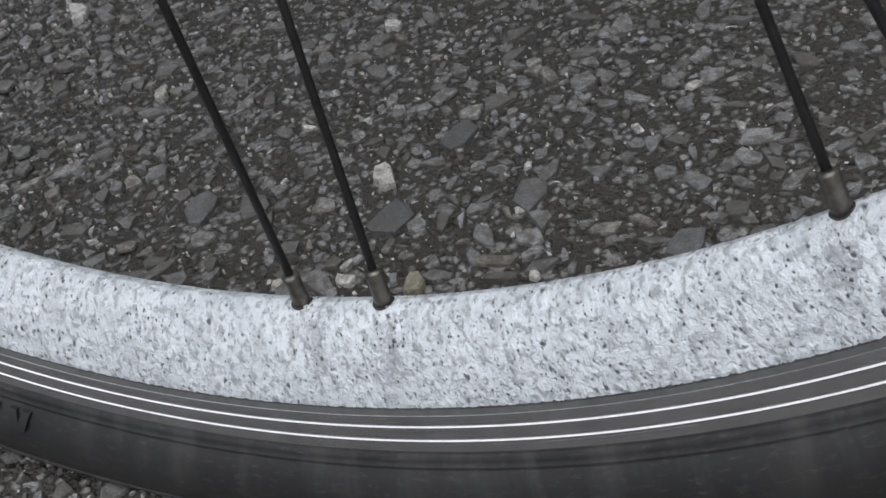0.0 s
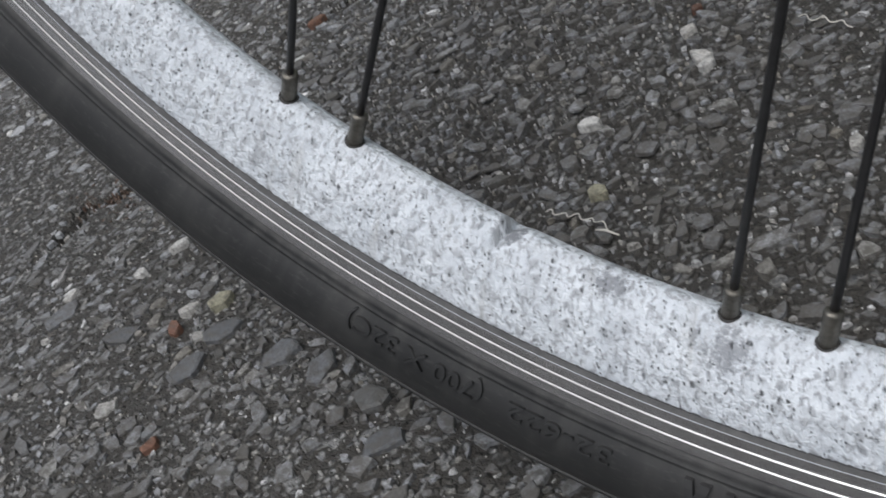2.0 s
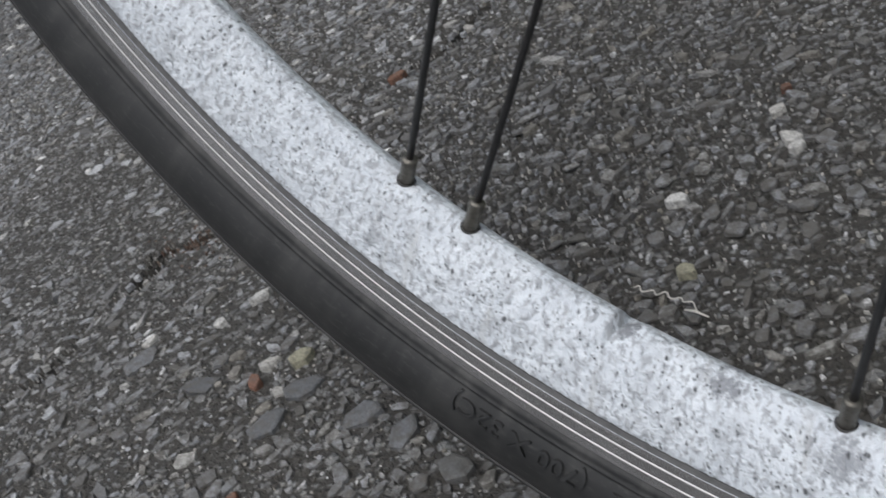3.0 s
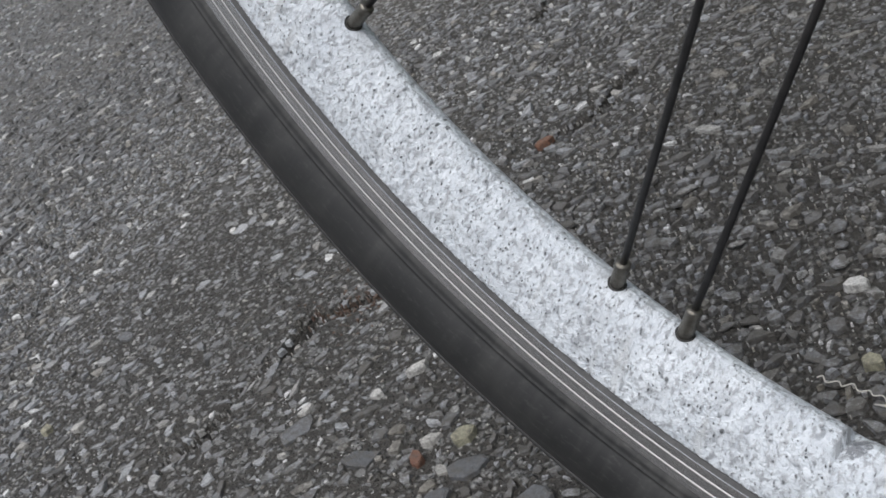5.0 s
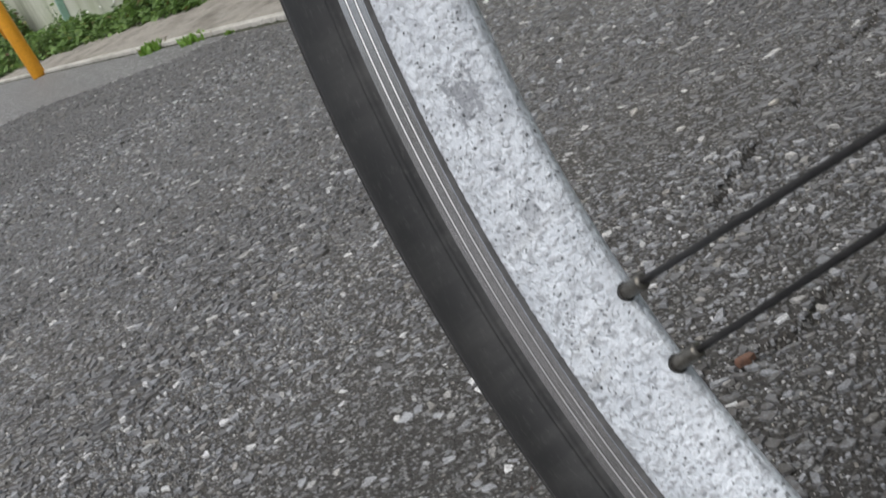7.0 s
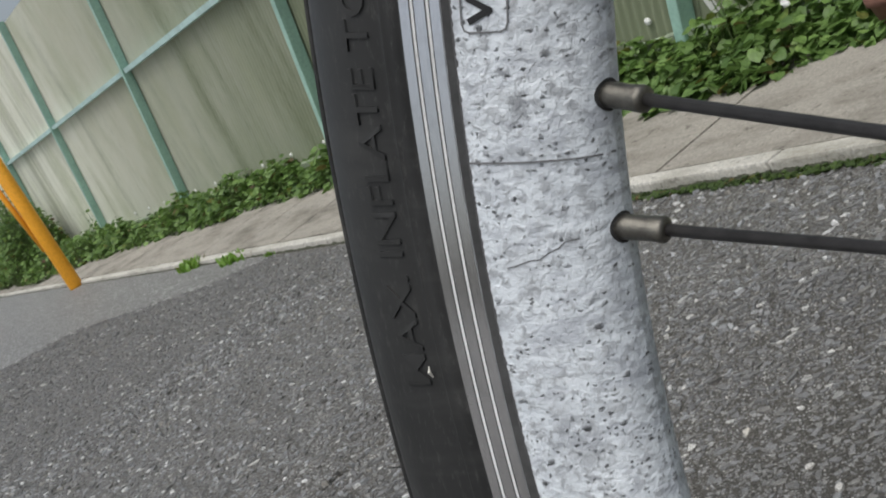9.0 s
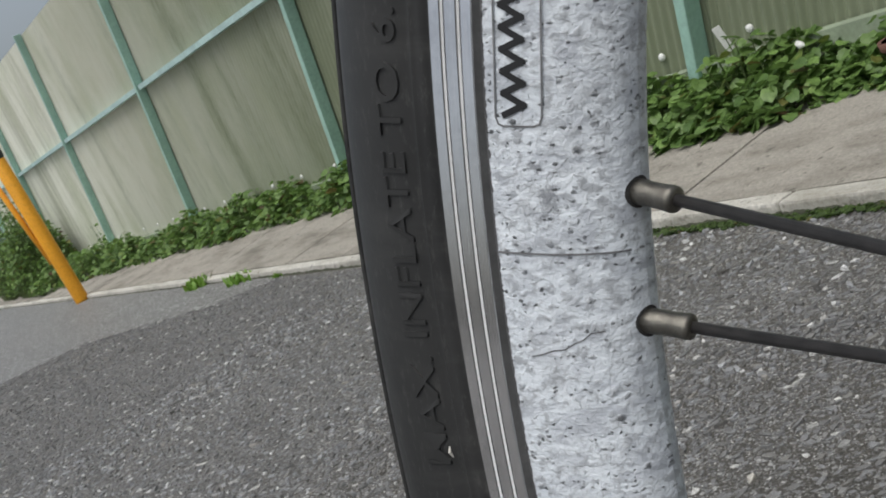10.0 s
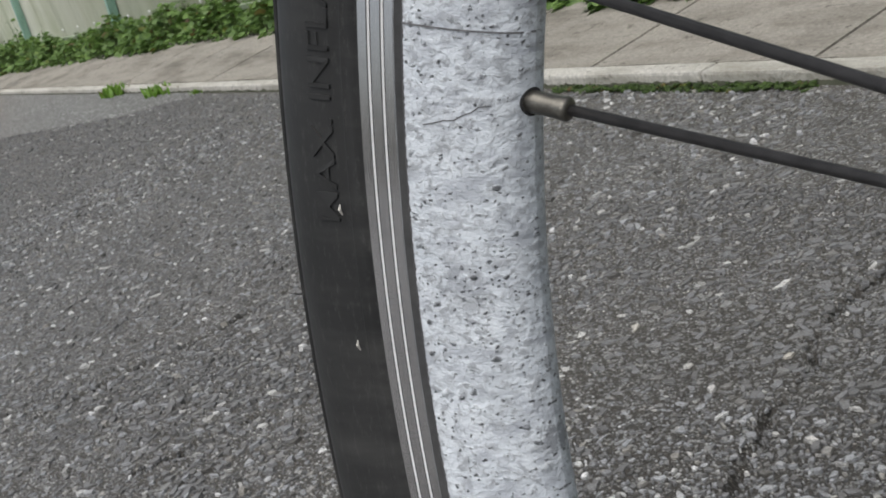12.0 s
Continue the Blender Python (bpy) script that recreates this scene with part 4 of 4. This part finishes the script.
def leaf_pose(r, p, lean):
    turn = r.uniform(0, 360)
    return Matrix.Translation(p) @ Euler((radians(r.uniform(-35, 35)), radians(r.uniform(-15, 40) + lean), radians(turn))).to_matrix().to_4x4() @ Matrix.Scale(r.uniform(0.6, 1.15), 4)


def weed_clump(s, d, width, depth, height, count, seed, single, label):
    """A low clump of broad-leaved weeds: stems, and leaves as parts (near) or as one joined mesh (far)."""
    r = random.Random(seed)
    clump = new("weed_clump")
    clump.location = beside(s, d, 0.03)
    tagged(clump, label, "weeds", "weeds along the fence")
    stems = bmesh.new()
    places = []
    while len(places) < count:
        x, y = r.uniform(-1, 1), r.uniform(-1, 1)
        hump = 1 - x * x * 0.8 - y * y * 0.7
        if hump < 0.1:
            continue
        top = height * hump * (0.55 + 0.6 * noise.noise((x * 2.1 + seed, y * 2.0, seed * 0.7)) + 0.35)
        z = max(0.012, top * r.uniform(0.35, 1.0))
        p = ALONG * (x * width) + BEHIND * (y * depth) + Vector((0, 0, z))
        places.append(p)
    for p in places[::3]:
        foot = Vector((p.x * 0.9, p.y * 0.9, -0.01))
        bend = (foot + p) / 2 + Vector((r.uniform(-0.01, 0.01), r.uniform(-0.01, 0.01), 0))
        one = tube([foot, bend, p], [0.002, 0.0016, 0.0010], 4, False)
        tmp = bpy.data.meshes.new("tmp")
        one.to_mesh(tmp)
        one.free()
        stems.from_mesh(tmp)
        bpy.data.meshes.remove(tmp)
    tagged(part("stem_tangle", stems, STEM, clump), "", "", "", "stuff")
    if single:
        for p in places[:290]:
            leaf = new("leaf", r.choice(LEAVES))
            leaf.parent = clump
            leaf.matrix_basis = leaf_pose(r, p, 0)
    rest = places[290:] if single else places
    if rest:
        verts, faces = [], []
        for p in rest:
            me = r.choice(LEAVES)
            m = leaf_pose(r, p, 0)
            start = len(verts)
            verts += [tuple(m @ v.co) for v in me.vertices]
            faces += [tuple(start + q for q in f.vertices) for f in me.polygons]
        me = bpy.data.meshes.new("foliage")
        me.from_pydata(verts, [], faces)
        tagged(link("foliage", me, LEAF, clump, "", False), "", "", "", "stuff")
    return clump


GREEN = "low leafy green weeds growing along the fence foot"
weed_clump(1.25, 0.50, 0.28, 0.16, 0.115, 1300, 11, True, GREEN)
weed_clump(1.68, 0.46, 0.30, 0.18, 0.13, 1700, 12, True, "dense broad-leaved green weeds on the concrete strip")
weed_clump(2.15, 0.48, 0.32, 0.17, 0.14, 1400, 13, True, GREEN)
for q, (s, d, w, dp, h, c) in enumerate(((0.75, 0.53, 0.3, 0.12, 0.14, 400), (2.7, 0.50, 0.34, 0.14, 0.15, 500), (3.3, 0.50, 0.36, 0.14, 0.16, 550), (3.9, 0.50, 0.36, 0.14, 0.18, 600), (4.5, 0.50, 0.4, 0.14, 0.18, 650),
                                         (5.2, 0.47, 0.45, 0.17, 0.20, 750), (5.9, 0.47, 0.45, 0.17, 0.17, 700), (6.6, 0.45, 0.5, 0.18, 0.15, 700), (7.4, 0.42, 0.5, 0.2, 0.17, 750), (8.2, 0.38, 0.55, 0.24, 0.19, 800),
                                         (9.1, 0.30, 0.6, 0.28, 0.24, 800))):
    weed_clump(s, d, w, dp, h, int(c * 1.7), 30 + q, False, GREEN)
weed_clump(9.9, 0.30, 0.7, 0.26, 0.75, 3600, 60, False, "tall dark green bush in front of the fence")
weed_clump(11.1, 0.30, 0.8, 0.26, 0.8, 3600, 61, False, "tall dark green bush in front of the fence")
weed_clump(8.5, 0.54, 0.12, 0.06, 0.30, 90, 62, False, "thin climbing weed at a fence post")


def tuft(p, size, count, seed):
    r = random.Random(seed)
    ob = new("grass_tuft")
    ob.location = p
    tagged(ob, "small bright green grass tuft at the kerb foot", "grass", "grass tufts at the kerb")
    bm = bmesh.new()
    for k in range(count):
        a, lean = r.uniform(0, 6.3), r.uniform(0.1, 0.9)
        x, y = r.gauss(0, size * 0.5), r.gauss(0, size * 0.18)
        foot = ALONG * x + BEHIND * y
        h = size * r.uniform(0.12, 0.5)
        tip = foot + Vector((math.cos(a) * h * lean, math.sin(a) * h * lean, h))
        across = Vector((-math.sin(a), math.cos(a), 0)) * size * 0.06
        mid = foot + (tip - foot) * 0.5 + Vector((0, 0, h * 0.15))
        v = [bm.verts.new(q) for q in (foot - across, foot + across, mid + across * 1.3, mid - across * 1.3, tip)]
        bm.faces.new((v[0], v[1], v[2], v[3]))
        bm.faces.new((v[3], v[2], v[4]))
    tagged(part("foliage", bm, TUFT, ob), "", "", "", "stuff")


tuft(Vector((-4.243, 1.925, 0)), 0.085, 160, 1)
tuft(Vector((-3.733, 1.815, 0)), 0.075, 130, 2)
tuft(Vector((-3.353, 1.735, 0)), 0.035, 50, 5)


def moss_strip(s0, s1, seed):
    r = random.Random(seed)
    bm = bmesh.new()
    s = s0
    while s < s1:
        if noise.noise((s * 6, seed, 0)) > -0.12:
            size = r.uniform(0.002, 0.006)
            c = beside(s, -0.055 - r.uniform(0.0, 0.022), r.uniform(0.0, 0.006))
            out = bmesh.ops.create_icosphere(bm, subdivisions=1, radius=size)["verts"]
            for v in out:
                v.co = c + Vector((v.co.x, v.co.y, v.co.z * 0.55)) * (1 + 0.5 * noise.noise(v.co * 260 + c * 40))
        s += r.uniform(0.0005, 0.0022)
    ob = part("moss", bm, MOSS)
    tagged(ob, "bright green moss growing along the kerb foot", "moss", "", "stuff")


moss_strip(0.35, 1.55, 3)

# plant pot and odd bits among the weeds
pot = new("plant_pot")
pot.location = beside(1.27, 0.40, 0.042)
tagged(pot, "small brown clay plant pot among the weeds", "plant pot")
part("pot_body", tube([(0, 0, 0), (0, 0, 0.004), (0, 0, 0.055), (0, 0, 0.057), (0, 0, 0.072), (0, 0, 0.072), (0, 0, 0.066)], [0.030, 0.034, 0.044, 0.049, 0.050, 0.043, 0.041], 20), TERRACOTTA, pot, "", True)
marker = part("plant_marker", flip_in(bevelled_box((-0.009, -0.001, -0.04), (0.009, 0.001, 0.020), 0.0006, 1)), WHITE_PLASTIC)
marker.matrix_world = Matrix.Translation(beside(1.79, 0.50, 0.19)) @ Euler((radians(8), radians(-10), radians(20))).to_matrix().to_4x4()
tagged(marker, "white plastic plant marker stuck among the weeds", "plant marker")

for k, (s, d, z) in enumerate(((1.60, 0.50, 0.125), (1.45, 0.50, 0.10))):
    bm = bmesh.new()
    bmesh.ops.create_icosphere(bm, subdivisions=2, radius=0.008)
    for v in bm.verts:
        v.co = Vector((v.co.x * 1.2, v.co.y * 0.6, v.co.z)) * (1 + 0.7 * noise.noise(v.co * 130 + Vector((k * 9, 0, 0))))
    scrap = part("plastic_scrap", bm, WHITE_PLASTIC)
    scrap.location = beside(s, d, z)
    tagged(scrap, "crumpled white plastic scrap caught in the weeds", "litter")

# hazy hillside far behind the fence
bm = bmesh.new()
top, foot = [], []
for k in range(80):
    a = radians(80 + 105 * k / 79)
    h = 14 + 9 * noise.noise((k * 0.11, 3, 0)) + 2.0 * noise.noise((k * 0.7, 1, 0))
    top.append(bm.verts.new((130 * math.cos(a), 130 * math.sin(a), h)))
    foot.append(bm.verts.new((118 * math.cos(a), 118 * math.sin(a), -0.5)))
for k in range(79):
    bm.faces.new((foot[k], foot[k + 1], top[k + 1], top[k]))
hill = part("backdrop", bm, HILL)
tagged(hill, "hazy blue-grey wooded hillside far behind the fence", "hill", "", "structure")

# ---- loose and embedded stones of the road surface ----
CELL = 0.0012
AX0, AX1, AY0, AY1 = -5.6, 0.32, -0.60, 2.20
taken = np.zeros((int((AX1 - AX0) / CELL) + 8, int((AY1 - AY0) / CELL) + 8), bool)


def claim(x, y, r, slack=0.68):
    i, j, k = int((x - AX0) / CELL) + 3, int((y - AY0) / CELL) + 3, max(1, int(r * slack / CELL))
    if i - k < 0 or j - k < 0 or i + k + 1 > taken.shape[0] or j + k + 1 > taken.shape[1]:
        return False
    if taken[i, j] or taken[i - k, j] or taken[i + k, j] or taken[i, j - k] or taken[i, j + k]:
        return False
    h = max(1, int(k * 0.75))
    if taken[i - h, j - h] or taken[i + h, j + h] or taken[i + h, j - h] or taken[i - h, j + h]:
        return False
    taken[i - k:i + k + 1, j - h:j + h + 1] = True
    taken[i - h:i + h + 1, j - k:j + k + 1] = True
    return True


def stone_points(rs, sides, radius, height, stretch, turn, tilt, ragged=0.5):
    """Rings of a worn stone: its foot in the tar, a broken shoulder (on larger ones) and a flat, tilted top face."""
    n = len(radius)
    ang = (np.arange(sides) + rs.uniform(-0.40, 0.40, (n, sides))) * 2 * np.pi / sides
    rad = radius[:, None] * rs.uniform(1 - ragged, 1 + ragged * 0.5, (n, sides))
    x, y = rad * np.cos(ang) * stretch[:, None], rad * np.sin(ang) / stretch[:, None]
    c, s = np.cos(turn)[:, None], np.sin(turn)[:, None]
    x, y = x * c - y * s, x * s + y * c
    inset = rs.uniform(0.74, 0.90, (n, 1))
    lean = (x * np.cos(tilt)[:, None] + y * np.sin(tilt)[:, None]) * rs.uniform(0.0, 0.22, (n, 1))
    low = np.stack([x, y, np.full_like(x, -0.0020)], -1)
    high = np.stack([x * inset, y * inset, (height[:, None] + lean) * rs.uniform(0.88, 1.08, (n, sides))], -1)
    if sides < 5:
        return np.concatenate([low, high], 1)
    rings = [low]
    if sides > 5:
        out = rs.uniform(0.93, 1.0, (n, sides))
        rings.append(np.stack([x * out, y * out, (height[:, None] + lean) * rs.uniform(0.55, 0.80, (n, sides))], -1))
    peak = np.stack([x.mean(1) + radius * rs.uniform(-0.3, 0.3, n), y.mean(1) + radius * rs.uniform(-0.3, 0.3, n), height * rs.uniform(0.96, 1.06, n)], -1)
    return np.concatenate(rings + [high, peak[:, None, :]], 1)


def stone_faces(sides):
    levels = 1 if sides <= 5 else 2
    faces = []
    for q in range(levels):
        faces += [(q * sides + k, q * sides + (k + 1) % sides, (q + 1) * sides + (k + 1) % sides, (q + 1) * sides + k) for k in range(sides)]
    top = levels * sides
    if sides < 5:
        return faces + [tuple(range(top, top + sides))]
    return faces + [(top + k, top + (k + 1) % sides, top + sides) for k in range(sides)]


def stone_sheet(name, centres, radius, sides, mat, rs, proud, label):
    n = len(radius)
    if n == 0:
        return
    pts = stone_points(rs, sides, radius, proud * radius * rs.uniform(0.4, 1.1, n), rs.uniform(0.8, 1.65, n), rs.uniform(0, 6.3, n), rs.uniform(0, 6.3, n))
    pts[:, :, :2] += centres[:, None, :]
    pts[:, :, 2] -= np.clip(0.0009 - 0.25 * radius, 0.0, 0.0009)[:, None]
    base = np.arange(n) * pts.shape[1]
    faces = []
    for f in stone_faces(sides):
        faces += (base[:, None] + np.array(f)[None, :]).tolist()
    me = bpy.data.meshes.new(name)
    me.from_pydata(pts.reshape(-1, 3).tolist(), [], faces)
    ob = link(name, me, mat, road, label, False)
    tagged(ob, "", "", "", "stuff")


rs = np.random.default_rng(21)


def placed_stone(x, y, size, mat, seed, stretch=1.25, turn=None, proud=0.45):
    r = np.random.default_rng(seed)
    claim(x, y, size, 0.9)
    pts = stone_points(r, 7, np.array([size]), np.array([size * proud]), np.array([stretch]), np.array([turn if turn is not None else r.uniform(0, 6.3)]), np.array([r.uniform(0, 6.3)]), 0.26)[0]
    me = bpy.data.meshes.new("stone")
    me.from_pydata(pts.tolist(), [], stone_faces(7))
    ob = link("stone", me, mat, road, "", False)
    ob.location = (x, y, 0)
    return ob


# stones that stand out: pale quartz, ochre and rust-red chips, flat slates
for k, (x, y, size) in enumerate(((-0.014, 0.047, 0.0062), (-0.045, 0.133, 0.0042), (0.071, 0.099, 0.0030), (-0.120, 0.087, 0.0042), (0.089, 0.079, 0.0024), (-0.191, 0.139, 0.0045), (-0.008, 0.001, 0.0042), (-0.028, -0.002, 0.0026),
                                  (0.045, 0.010, 0.0024), (-0.226, 0.106, 0.0050), (-0.195, 0.144, 0.0060), (-0.209, 0.164, 0.0048), (-0.363, -0.001, 0.0052), (-0.415, 0.018, 0.0042), (-0.449, 0.002, 0.0048), (-0.438, -0.025, 0.0026),
                                  (-0.404, 0.037, 0.0062), (-0.677, 0.140, 0.0042), (-0.677, 0.086, 0.0045), (-0.574, 0.465, 0.0052), (-0.683, 0.509, 0.0064), (-0.724, 0.536, 0.0050), (-0.815, 0.588, 0.0068), (-0.648, 0.565, 0.0052), (-0.61, -0.037, 0.0058))):
    placed_stone(x, y, size * 0.8, PALE_STONE, 100 + k)
for k, (x, y, size) in enumerate(((-0.347, 0.003, 0.0056), (-0.204, 0.065, 0.0040), (-0.636, -0.044, 0.0040), (0.013, 0.002, 0.0040))):
    placed_stone(x, y, size, OCHRE_STONE, 200 + k, 1.1, None, 0.6)
for k, (x, y, size) in enumerate(((-0.463, 0.222, 0.0048), (-0.362, -0.012, 0.0042), (-0.212, 0.181, 0.0030), (-0.323, -0.066, 0.0035))):
    placed_stone(x, y, size, RUST_STONE, 300 + k)
for k, (x, y, size) in enumerate(((0.003, 0.068, 0.0090), (-0.005, 0.028, 0.0085), (0.034, 0.043, 0.0075), (0.083, 0.027, 0.0078), (-0.070, 0.028, 0.0085), (-0.052, 0.029, 0.0072), (-0.334, -0.011, 0.0098), (-0.336, -0.031, 0.0092), (-0.295, -0.019, 0.0088),
                                  (-0.271, -0.024, 0.0082), (-0.240, -0.034, 0.0090), (-0.225, -0.050, 0.0082), (-0.443, -0.010, 0.0100), (-0.391, -0.018, 0.0085), (-0.663, 0.033, 0.0080))):
    placed_stone(x, y, size * 0.86, BIG_STONE, 400 + k, 1.25, None, 0.17)

# larger stones beside the wheel, one by one
STONE_MESHES = []
for k in range(24):
    r = np.random.default_rng(900 + k)
    pts = stone_points(r, 6, np.array([1.0]), np.array([0.32]), np.array([r.uniform(0.9, 1.35)]), np.array([0.0]), np.array([r.uniform(0, 6.3)]), 0.28)[0]
    pts[:6, 2] = -0.25
    me = bpy.data.meshes.new("stone")
    me.from_pydata(pts.tolist(), [], stone_faces(6))
    me.materials.append(COARSE_STONE)
    STONE_MESHES.append(me)
made = 0
while made < 170:
    x, y, size = rs.uniform(-0.56, 0.16), rs.uniform(-0.10, 0.20), rs.uniform(0.0030, 0.0050)
    if crack_distance(np.array(x), np.array(y)) < size + 0.001 or not claim(x, y, size, 0.95):
        continue
    ob = new("stone", STONE_MESHES[int(rs.integers(24))])
    ob.parent = road
    ob.location, ob.rotation_euler, ob.scale = (x, y, -0.0002), (0, 0, rs.uniform(0, 6.3)), (size, size, size * rs.uniform(0.35, 0.75))
    made += 1


def scatter(count, x0, x1, y0, y1, small, large, power):
    """Random stones that keep clear of each other and of the cracks."""
    x, y = rs.uniform(x0, x1, count), rs.uniform(y0, y1, count)
    size = small + (large - small) * rs.uniform(0, 1, count) ** power
    free = (crack_distance(x, y) > (size * 0.9 + 0.0028) * crack_width(x, y)) & (y < 0.985 - 0.22 * x) & (x > np.interp(y, [-3.6, 1.26, 1.55, 1.60, 1.76], [-9.0, -4.83, -4.55, -3.6, -3.25]) + rs.normal(0, 0.04, count))
    keep = [k for k in range(count) if free[k] and claim(x[k], y[k], size[k])]
    return np.stack([x[keep], y[keep]], -1), size[keep]


AGG = "coarse grey stones bedded in the asphalt"


def split_sheet(name, centres, radius, sides, near_mat, far_mat, proud):
    """Darker stones round the wheel's foot, paler ones beyond, mixing where they meet."""
    inner = centres[:, 0] > -0.45 + rs.normal(0, 0.07, len(radius))
    stone_sheet(name, centres[inner], radius[inner], sides, near_mat, rs, proud, AGG)
    stone_sheet(name, centres[~inner], radius[~inner], sides, far_mat, rs, proud, AGG)


c, r = scatter(8500, -1.0, 0.30, -0.16, 0.50, 0.0023, 0.0054, 2.2)
split_sheet("coarse_stones", c, r, 6, COARSE_STONE, STONE, 0.24)
c, r = scatter(42000, -1.0, 0.30, -0.16, 0.50, 0.0010, 0.0024, 1.5)
split_sheet("medium_stones", c, r, 5, NEAR_STONE, STONE, 0.32)
# white quartz specks that also stand in for glints on the wet grit
c, r = scatter(50000, -0.95, 0.26, -0.14, 0.32, 0.00035, 0.0009, 1.8)
stone_sheet("quartz_specks", c, r, 4, PALE_STONE, rs, 0.9, "tiny white specks in the asphalt, quartz and painted glints")
c, r = scatter(150000, -0.60, 0.24, -0.12, 0.24, 0.0004, 0.0012, 1.2)
stone_sheet("fine_grit", c, r, 4, GRIT, rs, 0.5, "fine grit between the stones of the asphalt")
c, r = scatter(30000, -2.3, 0.2, -0.2, 1.22, 0.0028, 0.0066, 2.0)
stone_sheet("coarse_stones", c, r, 6, FAR_STONE, rs, 0.24, AGG)
c, r = scatter(20000, -2.7, -0.9, -0.35, 1.35, 0.0034, 0.0072, 1.5)
stone_sheet("coarse_stones", c, r, 5, STONE, rs, 0.5, AGG)
c, r = scatter(26000, -3.6, -2.3, 0.0, 1.75, 0.0045, 0.0080, 1.4)
stone_sheet("coarse_stones", c, r, 5, FAR_STONE, rs, 0.36, AGG)
c, r = scatter(22000, -5.5, -3.6, -0.5, 2.15, 0.0065, 0.0110, 1.4)
stone_sheet("coarse_stones", c, r, 4, FAR_STONE, rs, 0.36, AGG)
c, r = scatter(110000, -2.2, 0.1, 0.2, 1.10, 0.0014, 0.0030, 1.3)
stone_sheet("medium_stones", c, r, 4, FAR_STONE, rs, 0.30, AGG)

# a rusty stain of crumbled red grit beside the crack
n = 170
c = np.stack([rs.normal(-0.487, 0.016, n), rs.normal(0.078, 0.013, n)], -1)
stone_sheet("rusty_grit", c, rs.uniform(0.0005, 0.0016, n), 4, BROWN_GRIT, rs, 0.9, "crumbled rust-brown grit")

# curly pale fibres and a splinter lying on the road
def fibre(x0, y0, x1, y1, waves, label):
    away = Vector((-(y1 - y0), x1 - x0, 0)).normalized()
    line = []
    for k in range(41):
        q = k / 40
        p = Vector((x0 + (x1 - x0) * q, y0 + (y1 - y0) * q, 0.0024 + 0.0004 * math.sin(q * 17)))
        line.append(p + away * (0.0012 * math.sin(q * waves) * (1 - 0.4 * q) - 0.003 * q ** 4))
    tagged(part("fibre", tube(line, [0.00026] * 41, 6), FIBRE, None, "", True), label, "fibre")


fibre(-0.2178, 0.0530, -0.1885, 0.0478, 30, "thin curly pale fibre lying on the asphalt")
fibre(-0.1620, 0.1610, -0.1380, 0.1530, 19, "short loosely curled pale fibre lying on the asphalt")
splinter = part("splinter", tube([(-0.1935, 0.0437, 0.0022), (-0.189, 0.0428, 0.0028), (-0.1835, 0.0412, 0.0022)], [0.0003, 0.0005, 0.0003], 6), FIBRE, None, "", True)
tagged(splinter, "small pale splinter lying on the asphalt", "splinter")
